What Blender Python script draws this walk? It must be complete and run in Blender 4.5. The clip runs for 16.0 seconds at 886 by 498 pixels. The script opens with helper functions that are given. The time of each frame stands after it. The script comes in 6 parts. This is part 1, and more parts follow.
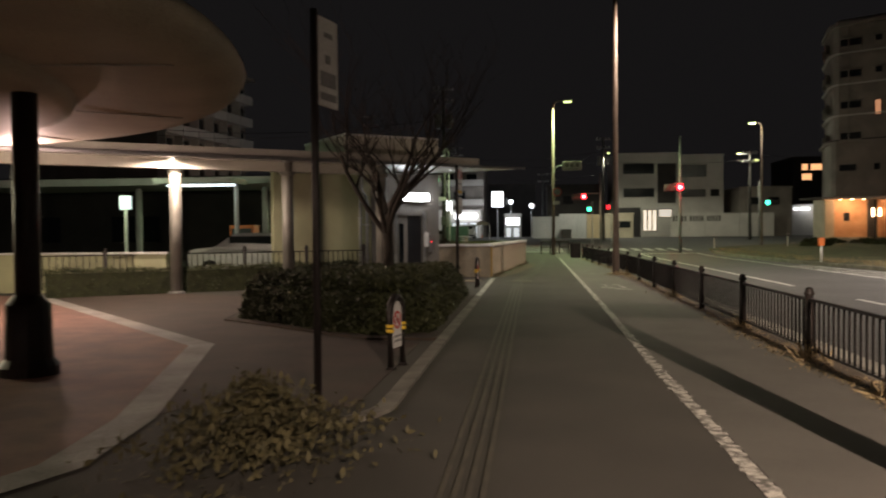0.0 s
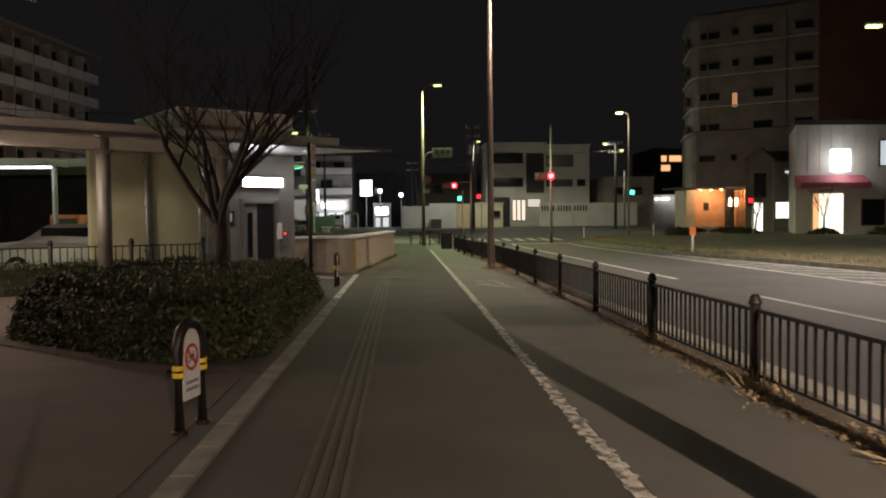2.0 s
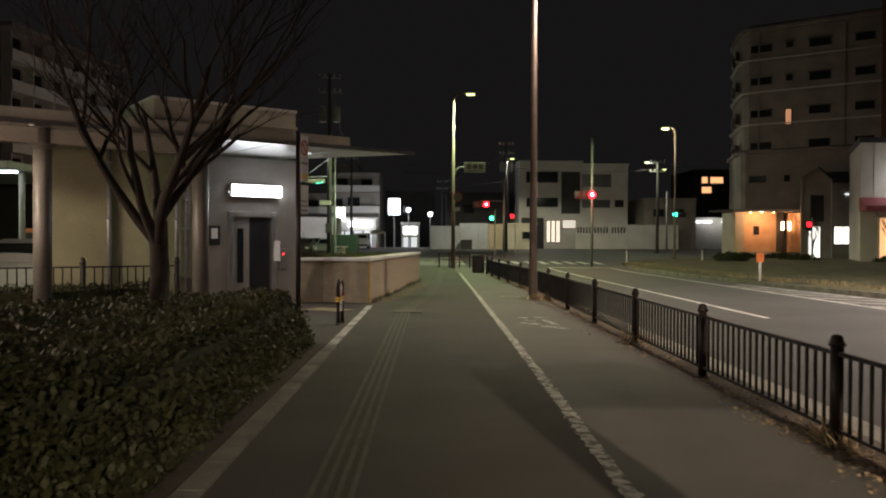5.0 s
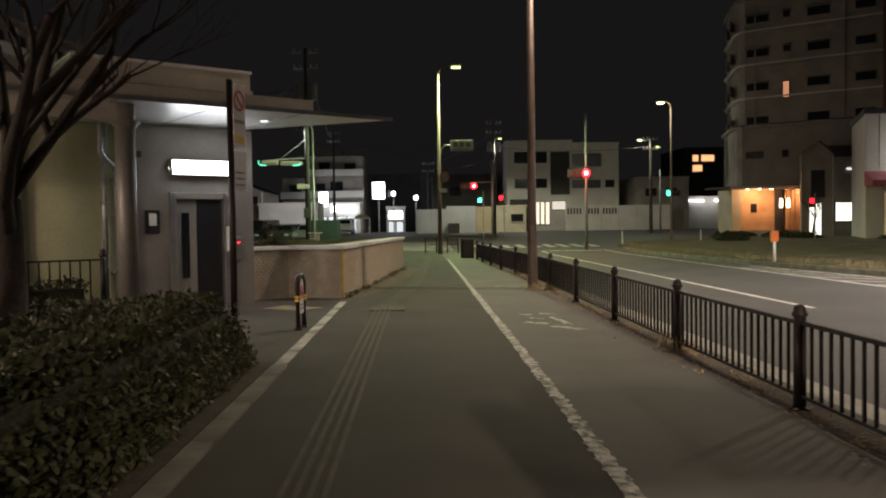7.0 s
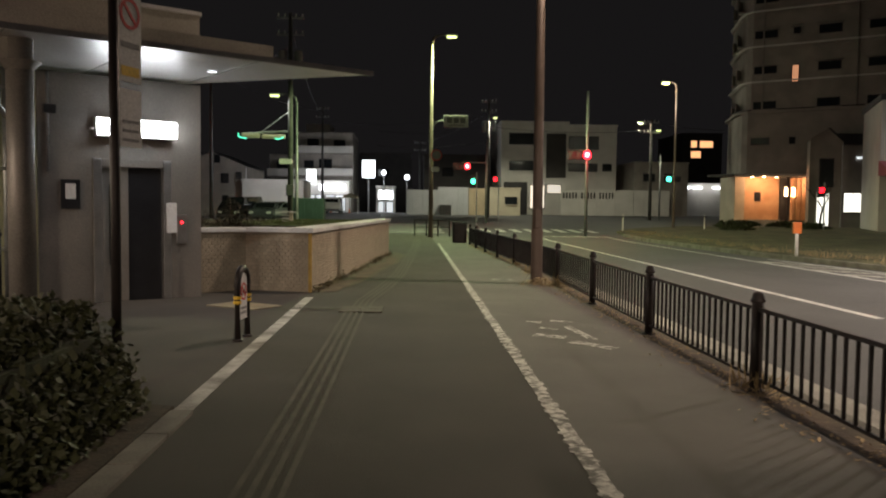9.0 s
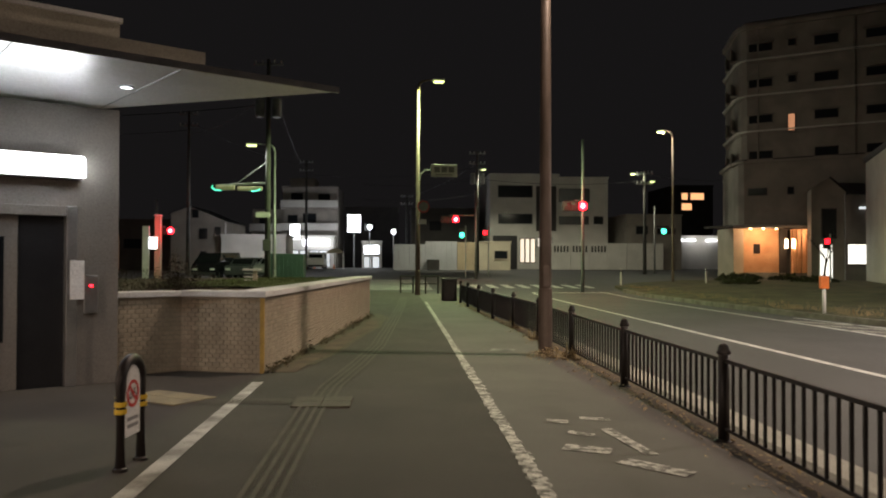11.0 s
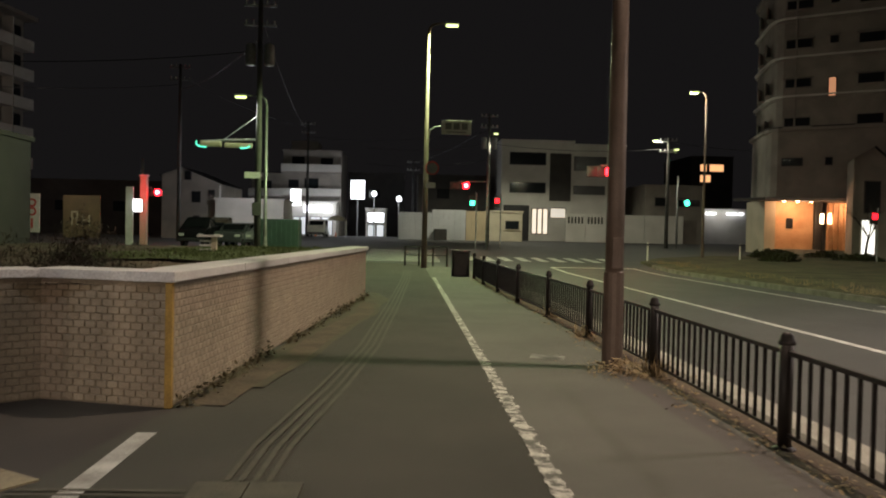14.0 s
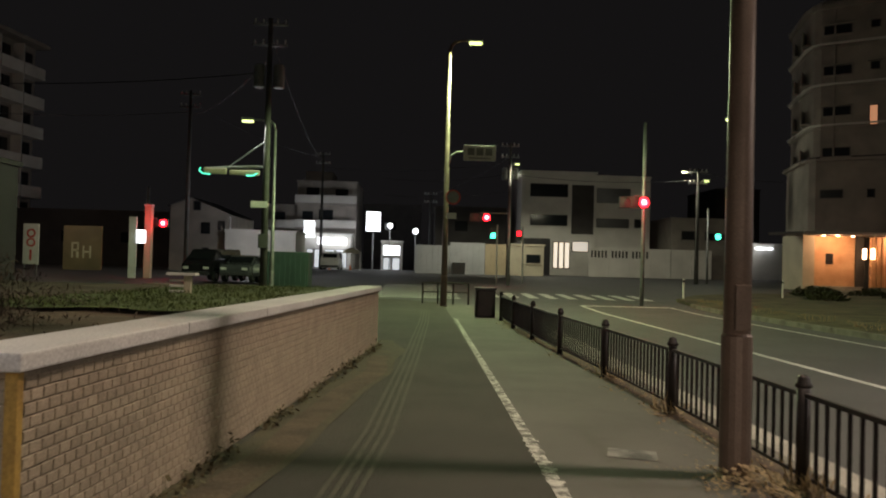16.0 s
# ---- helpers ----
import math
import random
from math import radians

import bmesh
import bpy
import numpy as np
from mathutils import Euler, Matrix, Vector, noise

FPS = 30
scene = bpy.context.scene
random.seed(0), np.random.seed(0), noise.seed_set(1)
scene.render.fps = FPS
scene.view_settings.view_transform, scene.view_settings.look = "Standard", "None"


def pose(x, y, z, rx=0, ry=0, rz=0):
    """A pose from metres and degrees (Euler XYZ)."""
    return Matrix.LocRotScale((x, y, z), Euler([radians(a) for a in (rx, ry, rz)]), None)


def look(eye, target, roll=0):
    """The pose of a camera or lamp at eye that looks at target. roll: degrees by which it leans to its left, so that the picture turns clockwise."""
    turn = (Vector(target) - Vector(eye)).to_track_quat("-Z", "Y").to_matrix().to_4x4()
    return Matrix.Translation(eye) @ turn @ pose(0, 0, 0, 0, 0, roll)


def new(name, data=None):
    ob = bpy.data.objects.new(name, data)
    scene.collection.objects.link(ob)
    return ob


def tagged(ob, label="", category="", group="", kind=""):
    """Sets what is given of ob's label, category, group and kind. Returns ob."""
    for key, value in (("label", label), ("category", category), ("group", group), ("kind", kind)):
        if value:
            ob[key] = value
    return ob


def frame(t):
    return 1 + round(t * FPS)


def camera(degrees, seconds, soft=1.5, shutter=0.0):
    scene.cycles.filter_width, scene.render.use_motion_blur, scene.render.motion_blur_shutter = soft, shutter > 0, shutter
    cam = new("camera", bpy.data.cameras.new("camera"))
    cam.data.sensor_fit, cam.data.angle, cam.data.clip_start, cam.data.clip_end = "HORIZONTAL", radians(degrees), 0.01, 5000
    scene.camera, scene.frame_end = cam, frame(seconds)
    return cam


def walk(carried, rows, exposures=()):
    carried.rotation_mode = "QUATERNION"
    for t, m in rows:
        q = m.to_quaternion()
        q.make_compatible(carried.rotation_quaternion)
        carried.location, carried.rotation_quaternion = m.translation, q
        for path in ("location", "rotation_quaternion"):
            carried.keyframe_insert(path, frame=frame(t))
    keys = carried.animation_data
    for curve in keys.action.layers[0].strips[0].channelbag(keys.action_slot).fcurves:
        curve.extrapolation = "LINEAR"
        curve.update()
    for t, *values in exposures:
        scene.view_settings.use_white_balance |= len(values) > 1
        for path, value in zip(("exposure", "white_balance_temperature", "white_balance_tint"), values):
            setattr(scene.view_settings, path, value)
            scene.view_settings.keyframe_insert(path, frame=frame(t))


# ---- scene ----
cam = camera(57.5, 16.0, soft=2.0, shutter=0.5)
PATH = [
    (0, (0.003, 0.004, 1.468), (-0.254, 2.329, 1.420), -0.5),
    (0.5, (0.004, 0.741, 1.485), (-0.110, 3.077, 1.426), 0.6),
    (1, (0.029, 1.415, 1.491), (0.012, 3.754, 1.411), -0.2),
    (1.5, (0.008, 2.111, 1.506), (0.067, 4.448, 1.422), 0.2),
    (2, (0.059, 2.830, 1.477), (0.176, 5.166, 1.396), -0.6),
    (2.5, (0.055, 3.524, 1.482), (0.173, 5.859, 1.405), -0.6),
    (3, (0.104, 4.214, 1.466), (0.174, 6.552, 1.382), -0.6),
    (3.5, (0.112, 4.932, 1.470), (0.166, 7.269, 1.377), 1.4),
    (4, (0.159, 5.605, 1.474), (0.196, 7.944, 1.454), 0.7),
    (6.5, (0.206, 9.184, 1.455), (0.253, 11.524, 1.420), -0.3),
    (7, (0.250, 9.874, 1.445), (0.319, 12.212, 1.378), -0.8),
    (7.5, (0.267, 10.582, 1.446), (0.300, 12.919, 1.356), -0.7),
    (8, (0.260, 11.220, 1.451), (0.295, 13.560, 1.375), -0.4),
    (8.5, (0.303, 11.959, 1.448), (0.340, 14.298, 1.381), 1.0),
    (9, (0.357, 12.664, 1.457), (0.453, 14.998, 1.336), 0.6),
    (9.5, (0.391, 13.348, 1.445), (0.485, 15.681, 1.285), 0.7),
    (10, (0.440, 14.073, 1.457), (0.547, 16.410, 1.426), -0.4),
    (12.5, (0.471, 17.632, 1.481), (0.634, 19.964, 1.539), 1.5),
    (13, (0.478, 18.338, 1.461), (0.624, 20.672, 1.491), 1.6),
    (13.5, (0.522, 19.087, 1.437), (0.636, 21.424, 1.416), 1.4),
    (14, (0.521, 19.819, 1.445), (0.636, 22.156, 1.395), 1.2),
    (14.5, (0.516, 20.572, 1.468), (0.632, 22.909, 1.440), 1.2),
    (15, (0.468, 21.291, 1.487), (0.584, 23.629, 1.487), 1.5),
    (15.5, (0.456, 21.997, 1.498), (0.553, 24.336, 1.514), 1.3),
    (16, (0.446, 22.693, 1.519), (0.513, 25.031, 1.563), 1.5),
]
walk(cam, [(t, look(eye, target, roll)) for t, eye, target, roll in PATH],
     exposures=[(0, 0.22), (3, 0.2), (7, 0.36), (10, 0.32), (12.5, 0.25), (14.5, 0.22), (16, 0.06)])

# ---- world and lamps ----
world = bpy.data.worlds.new("night")
scene.world = world
world.use_nodes = True
wb = world.node_tree.nodes["Background"]
wb.inputs["Color"].default_value = (0.35, 0.32, 0.33, 1)
wb.inputs["Strength"].default_value = 0.018


def lamp(name, kind, at, power, colour, size=0.1, target=None, cone=150, blend=0.2):
    d = bpy.data.lights.new(name, kind)
    d.energy, d.color = power, colour
    if kind == "AREA":
        d.size = size
    else:
        d.shadow_soft_size = size
    if kind == "SPOT":
        d.spot_size, d.spot_blend = radians(cone), blend
    ob = new(name, d)
    ob.matrix_world = look(at, target or (at[0], at[1] + 0.001, 0))
    return ob


WHITE_GREEN = (0.80, 1.0, 0.48)
WARM = (1.0, 0.76, 0.59)
COOL = (0.92, 0.95, 1.0)
PINK = (1.0, 0.66, 0.58)
lamp("street_light", "SPOT", (4.33, 28.92, 9.9), 2400, WARM, 0.15, cone=140, blend=0.6)
lamp("street_light", "SPOT", (2.32, 52.6, 9.6), 5200, WHITE_GREEN, 0.15, cone=165)
lamp("street_light", "POINT", (17.45, 66.8, 9.70), 400, (1.0, 0.95, 0.70), 0.15, cone=165)
lamp("street_light", "SPOT", (15.7, 29.0, 7.6), 3400, (1.0, 0.85, 0.76), 0.4, cone=160, blend=0.5)
lamp("street_light", "SPOT", (4.65, -11.0, 6.72), 39000, WARM, 0.06, target=(7.32, -4.04, 0.0), cone=95, blend=0.8)
lamp("street_light", "SPOT", (-7.1, 57.6, 7.3), 380, (0.93, 1.0, 0.86), 0.12, cone=165)

lamp("street_light", "SPOT", (8.2, 88.2, 9.6), 2600, (1.0, 0.98, 0.72), 0.15, cone=165)
lamp("street_light", "POINT", (21.0, 85.2, 8.95), 450, (1.0, 0.98, 0.72), 0.15, cone=165)
# unseen fill lamp, added to brighten the round canopy and the hedge side
lamp("forecourt_fill", "SPOT", (-9.0, -12.0, 7.0), 600, (1.0, 0.74, 0.60), 0.2, cone=174)

# ---- materials ----


def nodes_of(name):
    m = bpy.data.materials.new(name)
    m.use_nodes = True
    nt = m.node_tree
    return m, nt, nt.nodes["Principled BSDF"]


def mat(name, a, b=None, scale=4.0, rough=0.7, metal=0.0, bump=0.0, fine=60.0, c=None, contrast=0.15, per_object=0.0, coat=0.0):
    """Two tones mixed by noise at two scales, with fine relief."""
    m, nt, bs = nodes_of(name)
    b = b or tuple(v * 0.75 for v in a)
    tc = nt.nodes.new("ShaderNodeTexCoord")
    geo = nt.nodes.new("ShaderNodeNewGeometry")
    n1 = nt.nodes.new("ShaderNodeTexNoise")
    n1.inputs["Scale"].default_value, n1.inputs["Detail"].default_value = scale, 5
    nt.links.new(geo.outputs["Position"], n1.inputs["Vector"])
    r = nt.nodes.new("ShaderNodeValToRGB")
    r.color_ramp.elements[0].position, r.color_ramp.elements[1].position = 0.5 - contrast, 0.5 + contrast
    r.color_ramp.elements[0].color, r.color_ramp.elements[1].color = (*b, 1), (*a, 1)
    nt.links.new(n1.outputs["Fac"], r.inputs["Fac"])
    n2 = nt.nodes.new("ShaderNodeTexNoise")
    n2.inputs["Scale"].default_value, n2.inputs["Detail"].default_value = fine, 3
    nt.links.new(geo.outputs["Position"], n2.inputs["Vector"])
    mx = nt.nodes.new("ShaderNodeMix")
    mx.data_type, mx.blend_type = "RGBA", "MULTIPLY"
    r2 = nt.nodes.new("ShaderNodeMapRange")
    r2.inputs["From Min"].default_value, r2.inputs["From Max"].default_value = 0.25, 0.75
    r2.inputs["To Min"].default_value, r2.inputs["To Max"].default_value = 0.72, 1.22
    nt.links.new(n2.outputs["Fac"], r2.inputs["Value"])
    mx.inputs["Factor"].default_value = 1.0
    nt.links.new(r.outputs["Color"], mx.inputs["A"])
    nt.links.new(r2.outputs["Result"], mx.inputs["B"])
    out = mx.outputs["Result"]
    if per_object:
        oi = nt.nodes.new("ShaderNodeObjectInfo")
        r3 = nt.nodes.new("ShaderNodeMapRange")
        r3.inputs["To Min"].default_value, r3.inputs["To Max"].default_value = 1 - per_object, 1 + per_object
        nt.links.new(oi.outputs["Random"], r3.inputs["Value"])
        m3 = nt.nodes.new("ShaderNodeMix")
        m3.data_type, m3.blend_type = "RGBA", "MULTIPLY"
        m3.inputs["Factor"].default_value = 1.0
        nt.links.new(out, m3.inputs["A"])
        nt.links.new(r3.outputs["Result"], m3.inputs["B"])
        out = m3.outputs["Result"]
    nt.links.new(out, bs.inputs["Base Color"])
    bs.inputs["Roughness"].default_value, bs.inputs["Metallic"].default_value = rough, metal
    bs.inputs["Coat Weight"].default_value = coat
    if bump:
        bp = nt.nodes.new("ShaderNodeBump")
        bp.inputs["Strength"].default_value, bp.inputs["Distance"].default_value = bump, 0.01
        nt.links.new(n2.outputs["Fac"], bp.inputs["Height"])
        nt.links.new(bp.outputs["Normal"], bs.inputs["Normal"])
    return m


def glow(name, colour, strength):
    m, nt, bs = nodes_of(name)
    bs.inputs["Base Color"].default_value = (*[min(1, v * 0.8) for v in colour], 1)
    bs.inputs["Emission Color"].default_value = (*colour, 1)
    bs.inputs["Emission Strength"].default_value = strength
    return m


PALEASPHALT = mat("pale_asphalt", (0.118, 0.110, 0.096), (0.092, 0.086, 0.075), 0.9, 0.85, bump=0.5, fine=140)
ASPHALT = mat("asphalt", (0.056, 0.051, 0.041), (0.040, 0.0365, 0.030), 0.7, 0.95, bump=0.5, fine=140)
ROAD = mat("road_asphalt", (0.085, 0.083, 0.084), (0.066, 0.065, 0.066), 0.5, 0.75, bump=0.4, fine=110)
BRICKPAVE = mat("red_paving", (0.22, 0.12, 0.09), (0.15, 0.085, 0.065), 2.0, 0.85, bump=0.4, fine=60)
CONCRETE = mat("concrete", (0.32, 0.31, 0.28), (0.20, 0.19, 0.17), 1.6, 0.85, bump=0.35, fine=50)
GUTTER = mat("gutter_concrete", (0.42, 0.40, 0.35), (0.30, 0.285, 0.25), 1.8, 0.9, bump=0.3)
DIRT = mat("pavement_dirt", (0.085, 0.072, 0.040), (0.060, 0.054, 0.036), 3.0, 0.95, bump=0.6, fine=60)
KERB = mat("kerb_concrete", (0.20, 0.19, 0.16), (0.11, 0.10, 0.085), 2.5, 0.9, bump=0.5, fine=70)
SOIL = mat("soil", (0.055, 0.038, 0.026), (0.030, 0.022, 0.016), 5, 1.0, bump=1.0, fine=40)
GRASS = mat("grass", (0.085, 0.120, 0.030), (0.055, 0.080, 0.022), 3, 0.9, bump=1.0, fine=60)
VERGEMAT = mat("verge_grass", (0.115, 0.100, 0.050), (0.046, 0.046, 0.022), 0.8, 1.0, bump=1.0, fine=20)
DRYGRASS = mat("dry_grass", (0.36, 0.28, 0.16), (0.22, 0.17, 0.09), 1.5, 1.0, bump=1.0, fine=30)
LEAF = mat("hedge_leaf", (0.050, 0.056, 0.017), (0.029, 0.034, 0.011), 2.2, 0.7, per_object=0.0)
BEDSOIL = mat("bed_soil", (0.115, 0.085, 0.055), (0.065, 0.050, 0.034), 2.5, 1.0, bump=1.0, fine=25)
WEED = mat("weed_leaf", (0.105, 0.088, 0.038), (0.060, 0.054, 0.025), 8, 0.8)
SCRUB = mat("dry_scrub", (0.060, 0.046, 0.028), (0.036, 0.029, 0.019), 5, 0.9)
BARK = mat("bark", (0.055, 0.045, 0.036), (0.030, 0.025, 0.020), 6, 0.95, bump=1.0, fine=40)
IRON = mat("brown_iron_paint", (0.022, 0.017, 0.015), (0.014, 0.011, 0.010), 5, 0.5, 0.3, bump=0.15, fine=90)
POLE = mat("brown_pole_paint", (0.13, 0.095, 0.075), (0.095, 0.07, 0.055), 3, 0.5, 0.2, bump=0.1, fine=80)
POLECONC = mat("weathered_pole", (0.10, 0.10, 0.095), (0.065, 0.065, 0.062), 2.0, 0.9, bump=0.2, fine=60)
GALV = mat("galvanised_steel", (0.35, 0.36, 0.36), (0.24, 0.25, 0.25), 4, 0.5, 0.6, bump=0.1)
STEEL = mat("brushed_steel", (0.50, 0.50, 0.49), (0.38, 0.38, 0.37), 3, 0.35, 0.9, bump=0.1, fine=120)
DARK = mat("dark_panel", (0.020, 0.020, 0.022), (0.012, 0.012, 0.014), 3, 0.35)
TILE = mat("beige_brick_tile", (0.37, 0.31, 0.225), (0.29, 0.245, 0.18), 5, 0.7, bump=0.3, fine=80, per_object=0.12)
MORTAR = mat("mortar", (0.29, 0.25, 0.19), (0.23, 0.20, 0.155), 4, 0.95, bump=0.4)
YELLOWTRIM = mat("yellow_trim", (0.42, 0.27, 0.06), (0.30, 0.19, 0.05), 6, 0.7)
CAP = mat("pale_coping", (0.64, 0.64, 0.63), (0.52, 0.52, 0.51), 1.4, 0.55, bump=0.08)
STUCCO = mat("pale_yellow_wall", (0.40, 0.40, 0.25), (0.33, 0.33, 0.21), 1.2, 0.85, bump=0.3, fine=70)
GREYWALL = mat("grey_panel", (0.19, 0.175, 0.152), (0.155, 0.143, 0.125), 1.4, 0.6, bump=0.15)
SOFFIT = mat("white_soffit", (0.62, 0.63, 0.63), (0.52, 0.53, 0.53), 1.0, 0.55)
SHEET = mat("aluminium_soffit", (0.74, 0.74, 0.73), (0.66, 0.66, 0.65), 1.5, 0.33, 0.5)
COLUMN = mat("column_paint", (0.24, 0.225, 0.20), (0.18, 0.17, 0.15), 1.6, 0.5, 0.2)
FASCIA = mat("beige_fascia", (0.45, 0.43, 0.36), (0.36, 0.345, 0.29), 1.3, 0.65)
DOMEPAINT = mat("dome_paint", (0.42, 0.37, 0.27), (0.33, 0.29, 0.215), 0.8, 0.7)
PAINT = mat("road_paint", (0.55, 0.53, 0.48), (0.10, 0.094, 0.083), 13.0, 0.8, bump=0.3, fine=45, contrast=0.10)
PAINT_FRESH = mat("road_paint_fresh", (0.66, 0.66, 0.63), (0.42, 0.42, 0.40), 3.0, 0.8, bump=0.3, fine=70)
PAINT_EDGE = mat("road_paint_edge", (0.52, 0.51, 0.47), (0.16, 0.15, 0.135), 2.4, 0.8, bump=0.3, fine=70, contrast=0.16)
PAINT_OLD = mat("road_paint_old", (0.24, 0.235, 0.215), (0.062, 0.059, 0.055), 4.0, 0.85, bump=0.3, fine=60, contrast=0.12)
TACTILE = mat("worn_tactile", (0.070, 0.062, 0.044), (0.050, 0.045, 0.034), 5.0, 0.85, bump=0.3, fine=90)
TACTYEL = mat("yellow_tactile", (0.30, 0.26, 0.15), (0.18, 0.16, 0.11), 3.0, 0.8, bump=0.3)
WHITEWALL = mat("white_render", (0.60, 0.58, 0.54), (0.50, 0.485, 0.45), 0.6, 0.8)
APTWALL = mat("apartment_concrete", (0.27, 0.245, 0.215), (0.20, 0.18, 0.16), 0.7, 0.85)
APTBROWN = mat("apartment_brown", (0.16, 0.075, 0.05), (0.12, 0.055, 0.04), 0.5, 0.85)
DARKWALL = mat("dark_wall", (0.05, 0.045, 0.042), (0.035, 0.032, 0.03), 0.8, 0.8)
ROOFTILE = mat("dark_roof", (0.06, 0.06, 0.065), (0.04, 0.04, 0.044), 1.5, 0.6)
HOARD = mat("white_hoarding", (0.44, 0.45, 0.47), (0.36, 0.37, 0.39), 0.7, 0.5, 0.1)
TANPANEL = mat("tan_panel", (0.42, 0.34, 0.22), (0.36, 0.29, 0.19), 0.9, 0.6)
DARKTAN = mat("dark_tan_board", (0.17, 0.125, 0.075), (0.13, 0.10, 0.06), 0.9, 0.7)
CREAM = mat("cream_panel", (0.46, 0.41, 0.31), (0.38, 0.34, 0.26), 0.9, 0.6)
ORANGEWALL = mat("orange_cedar", (0.60, 0.36, 0.20), (0.47, 0.26, 0.13), 1.2, 0.6)
ORANGE = mat("orange_plastic", (0.75, 0.20, 0.04), (0.60, 0.15, 0.03), 3, 0.5)
REDSIGN = mat("red_sign", (0.55, 0.05, 0.04), (0.45, 0.04, 0.035), 3, 0.5)
WHITEP = mat("white_paint", (0.68, 0.68, 0.66), (0.58, 0.58, 0.56), 2.0, 0.5)
YELLOW = mat("yellow_reflector", (0.75, 0.50, 0.04), (0.6, 0.40, 0.03), 5, 0.4)
GREENP = mat("green_paint", (0.030, 0.062, 0.046), (0.022, 0.046, 0.034), 2, 0.6)
CARDARK = mat("dark_car_paint", (0.018, 0.018, 0.022), (0.012, 0.012, 0.015), 1.0, 0.25, 0.2, coat=0.5)
CARGREY = mat("grey_car_paint", (0.10, 0.105, 0.115), (0.085, 0.09, 0.10), 1.0, 0.25, 0.3, coat=0.5)
CARSILVER = mat("silver_car_paint", (0.40, 0.41, 0.42), (0.36, 0.37, 0.38), 1.0, 0.3, 0.5, coat=0.5)
CARWHITE = mat("white_car_paint", (0.70, 0.70, 0.70), (0.62, 0.62, 0.62), 1.0, 0.3, 0.0, coat=0.5)
RUBBER = mat("rubber", (0.018, 0.018, 0.018), (0.012, 0.012, 0.012), 5, 0.9)
INK = mat("dark_print", (0.04, 0.04, 0.045), (0.03, 0.03, 0.033), 5, 0.6)
GREYPRINT = mat("grey_print", (0.25, 0.25, 0.25), (0.2, 0.2, 0.2), 5, 0.6)
BLUEROOF = mat("pink_awning", (0.40, 0.10, 0.13), (0.30, 0.08, 0.10), 2, 0.7)
GLASS, _nt, _g = nodes_of("dark_glass")
_g.inputs["Base Color"].default_value = (0.012, 0.014, 0.016, 1)
_g.inputs["Roughness"].default_value = 0.08
LAMPW = glow("lamp_lens", (0.86, 1.0, 0.36), 2.4)
LAMPC = glow("cool_lens", (0.88, 0.94, 1.0), 14)
SIGNLIT = glow("lit_sign", (0.93, 0.97, 1.0), 16)
SHOPLIT = glow("lit_shop_sign", (0.92, 0.95, 1.0), 3.5)
WINWARM = glow("warm_window", (1.0, 0.62, 0.32), 0.9)
STORELIT = glow("store_glass", (0.92, 0.96, 1.0), 0.45)
WINWHITE = glow("white_window", (1.0, 0.96, 0.86), 1.3)
WINAPT = glow("curtained_window", (1.0, 0.46, 0.24), 0.38)
WINORANGE = glow("orange_window", (1.0, 0.50, 0.22), 1.0)
# pale red for the overexposed middle of a lit signal
REDGLARE = glow("red_signal_glare", (1.0, 0.30, 0.30), 12)
REDLIT = glow("red_signal", (1.0, 0.006, 0.012), 22)
GREENLIT = glow("green_signal", (0.05, 1.0, 0.55), 6)
PINKLENS = glow("round_lens", (1.0, 0.80, 0.70), 20)
NEON = glow("green_neon", (0.10, 0.85, 0.55), 2.0)

# ---- building tools ----


def link(name, bm, material, parent=None, smooth=False):
    me = bpy.data.meshes.new(name)
    bm.to_mesh(me)
    bm.free()
    for mm in material if isinstance(material, (list, tuple)) else [material]:
        me.materials.append(mm)
    if smooth:
        for p in me.polygons:
            p.use_smooth = True
    ob = new(name, me)
    ob.parent = parent
    return ob


def part(name, bm, material, parent, label="", smooth=False):
    return tagged(link(name, bm, material, parent, smooth), label)


def thing(name, m, label, category, group="", kind=""):
    ob = new(name)
    ob.empty_display_size = 0.2
    ob.matrix_world = m
    return tagged(ob, label, category, group, kind)


def structure(name, bm, material, label=""):
    return tagged(link(name, bm, material), label, kind="structure")


def box(x0, x1, y0, y1, z0, z1, bm=None, bevel=0.0, m=None):
    bm = bm or bmesh.new()
    r = bmesh.ops.create_cube(bm, size=1)
    vs = r["verts"]
    bmesh.ops.scale(bm, vec=(x1 - x0, y1 - y0, z1 - z0), verts=vs)
    bmesh.ops.translate(bm, vec=((x0 + x1) / 2, (y0 + y1) / 2, (z0 + z1) / 2), verts=vs)
    if bevel:
        es = list({e for v in vs for e in v.link_edges})
        r2 = bmesh.ops.bevel(bm, geom=es, offset=bevel, segments=2, affect="EDGES", profile=0.6)
        vs = list({v for f in r2["faces"] for v in f.verts} | {v for v in vs if v.is_valid})
    if m is not None:
        bmesh.ops.transform(bm, matrix=m, verts=[v for v in vs if v.is_valid])
    return bm


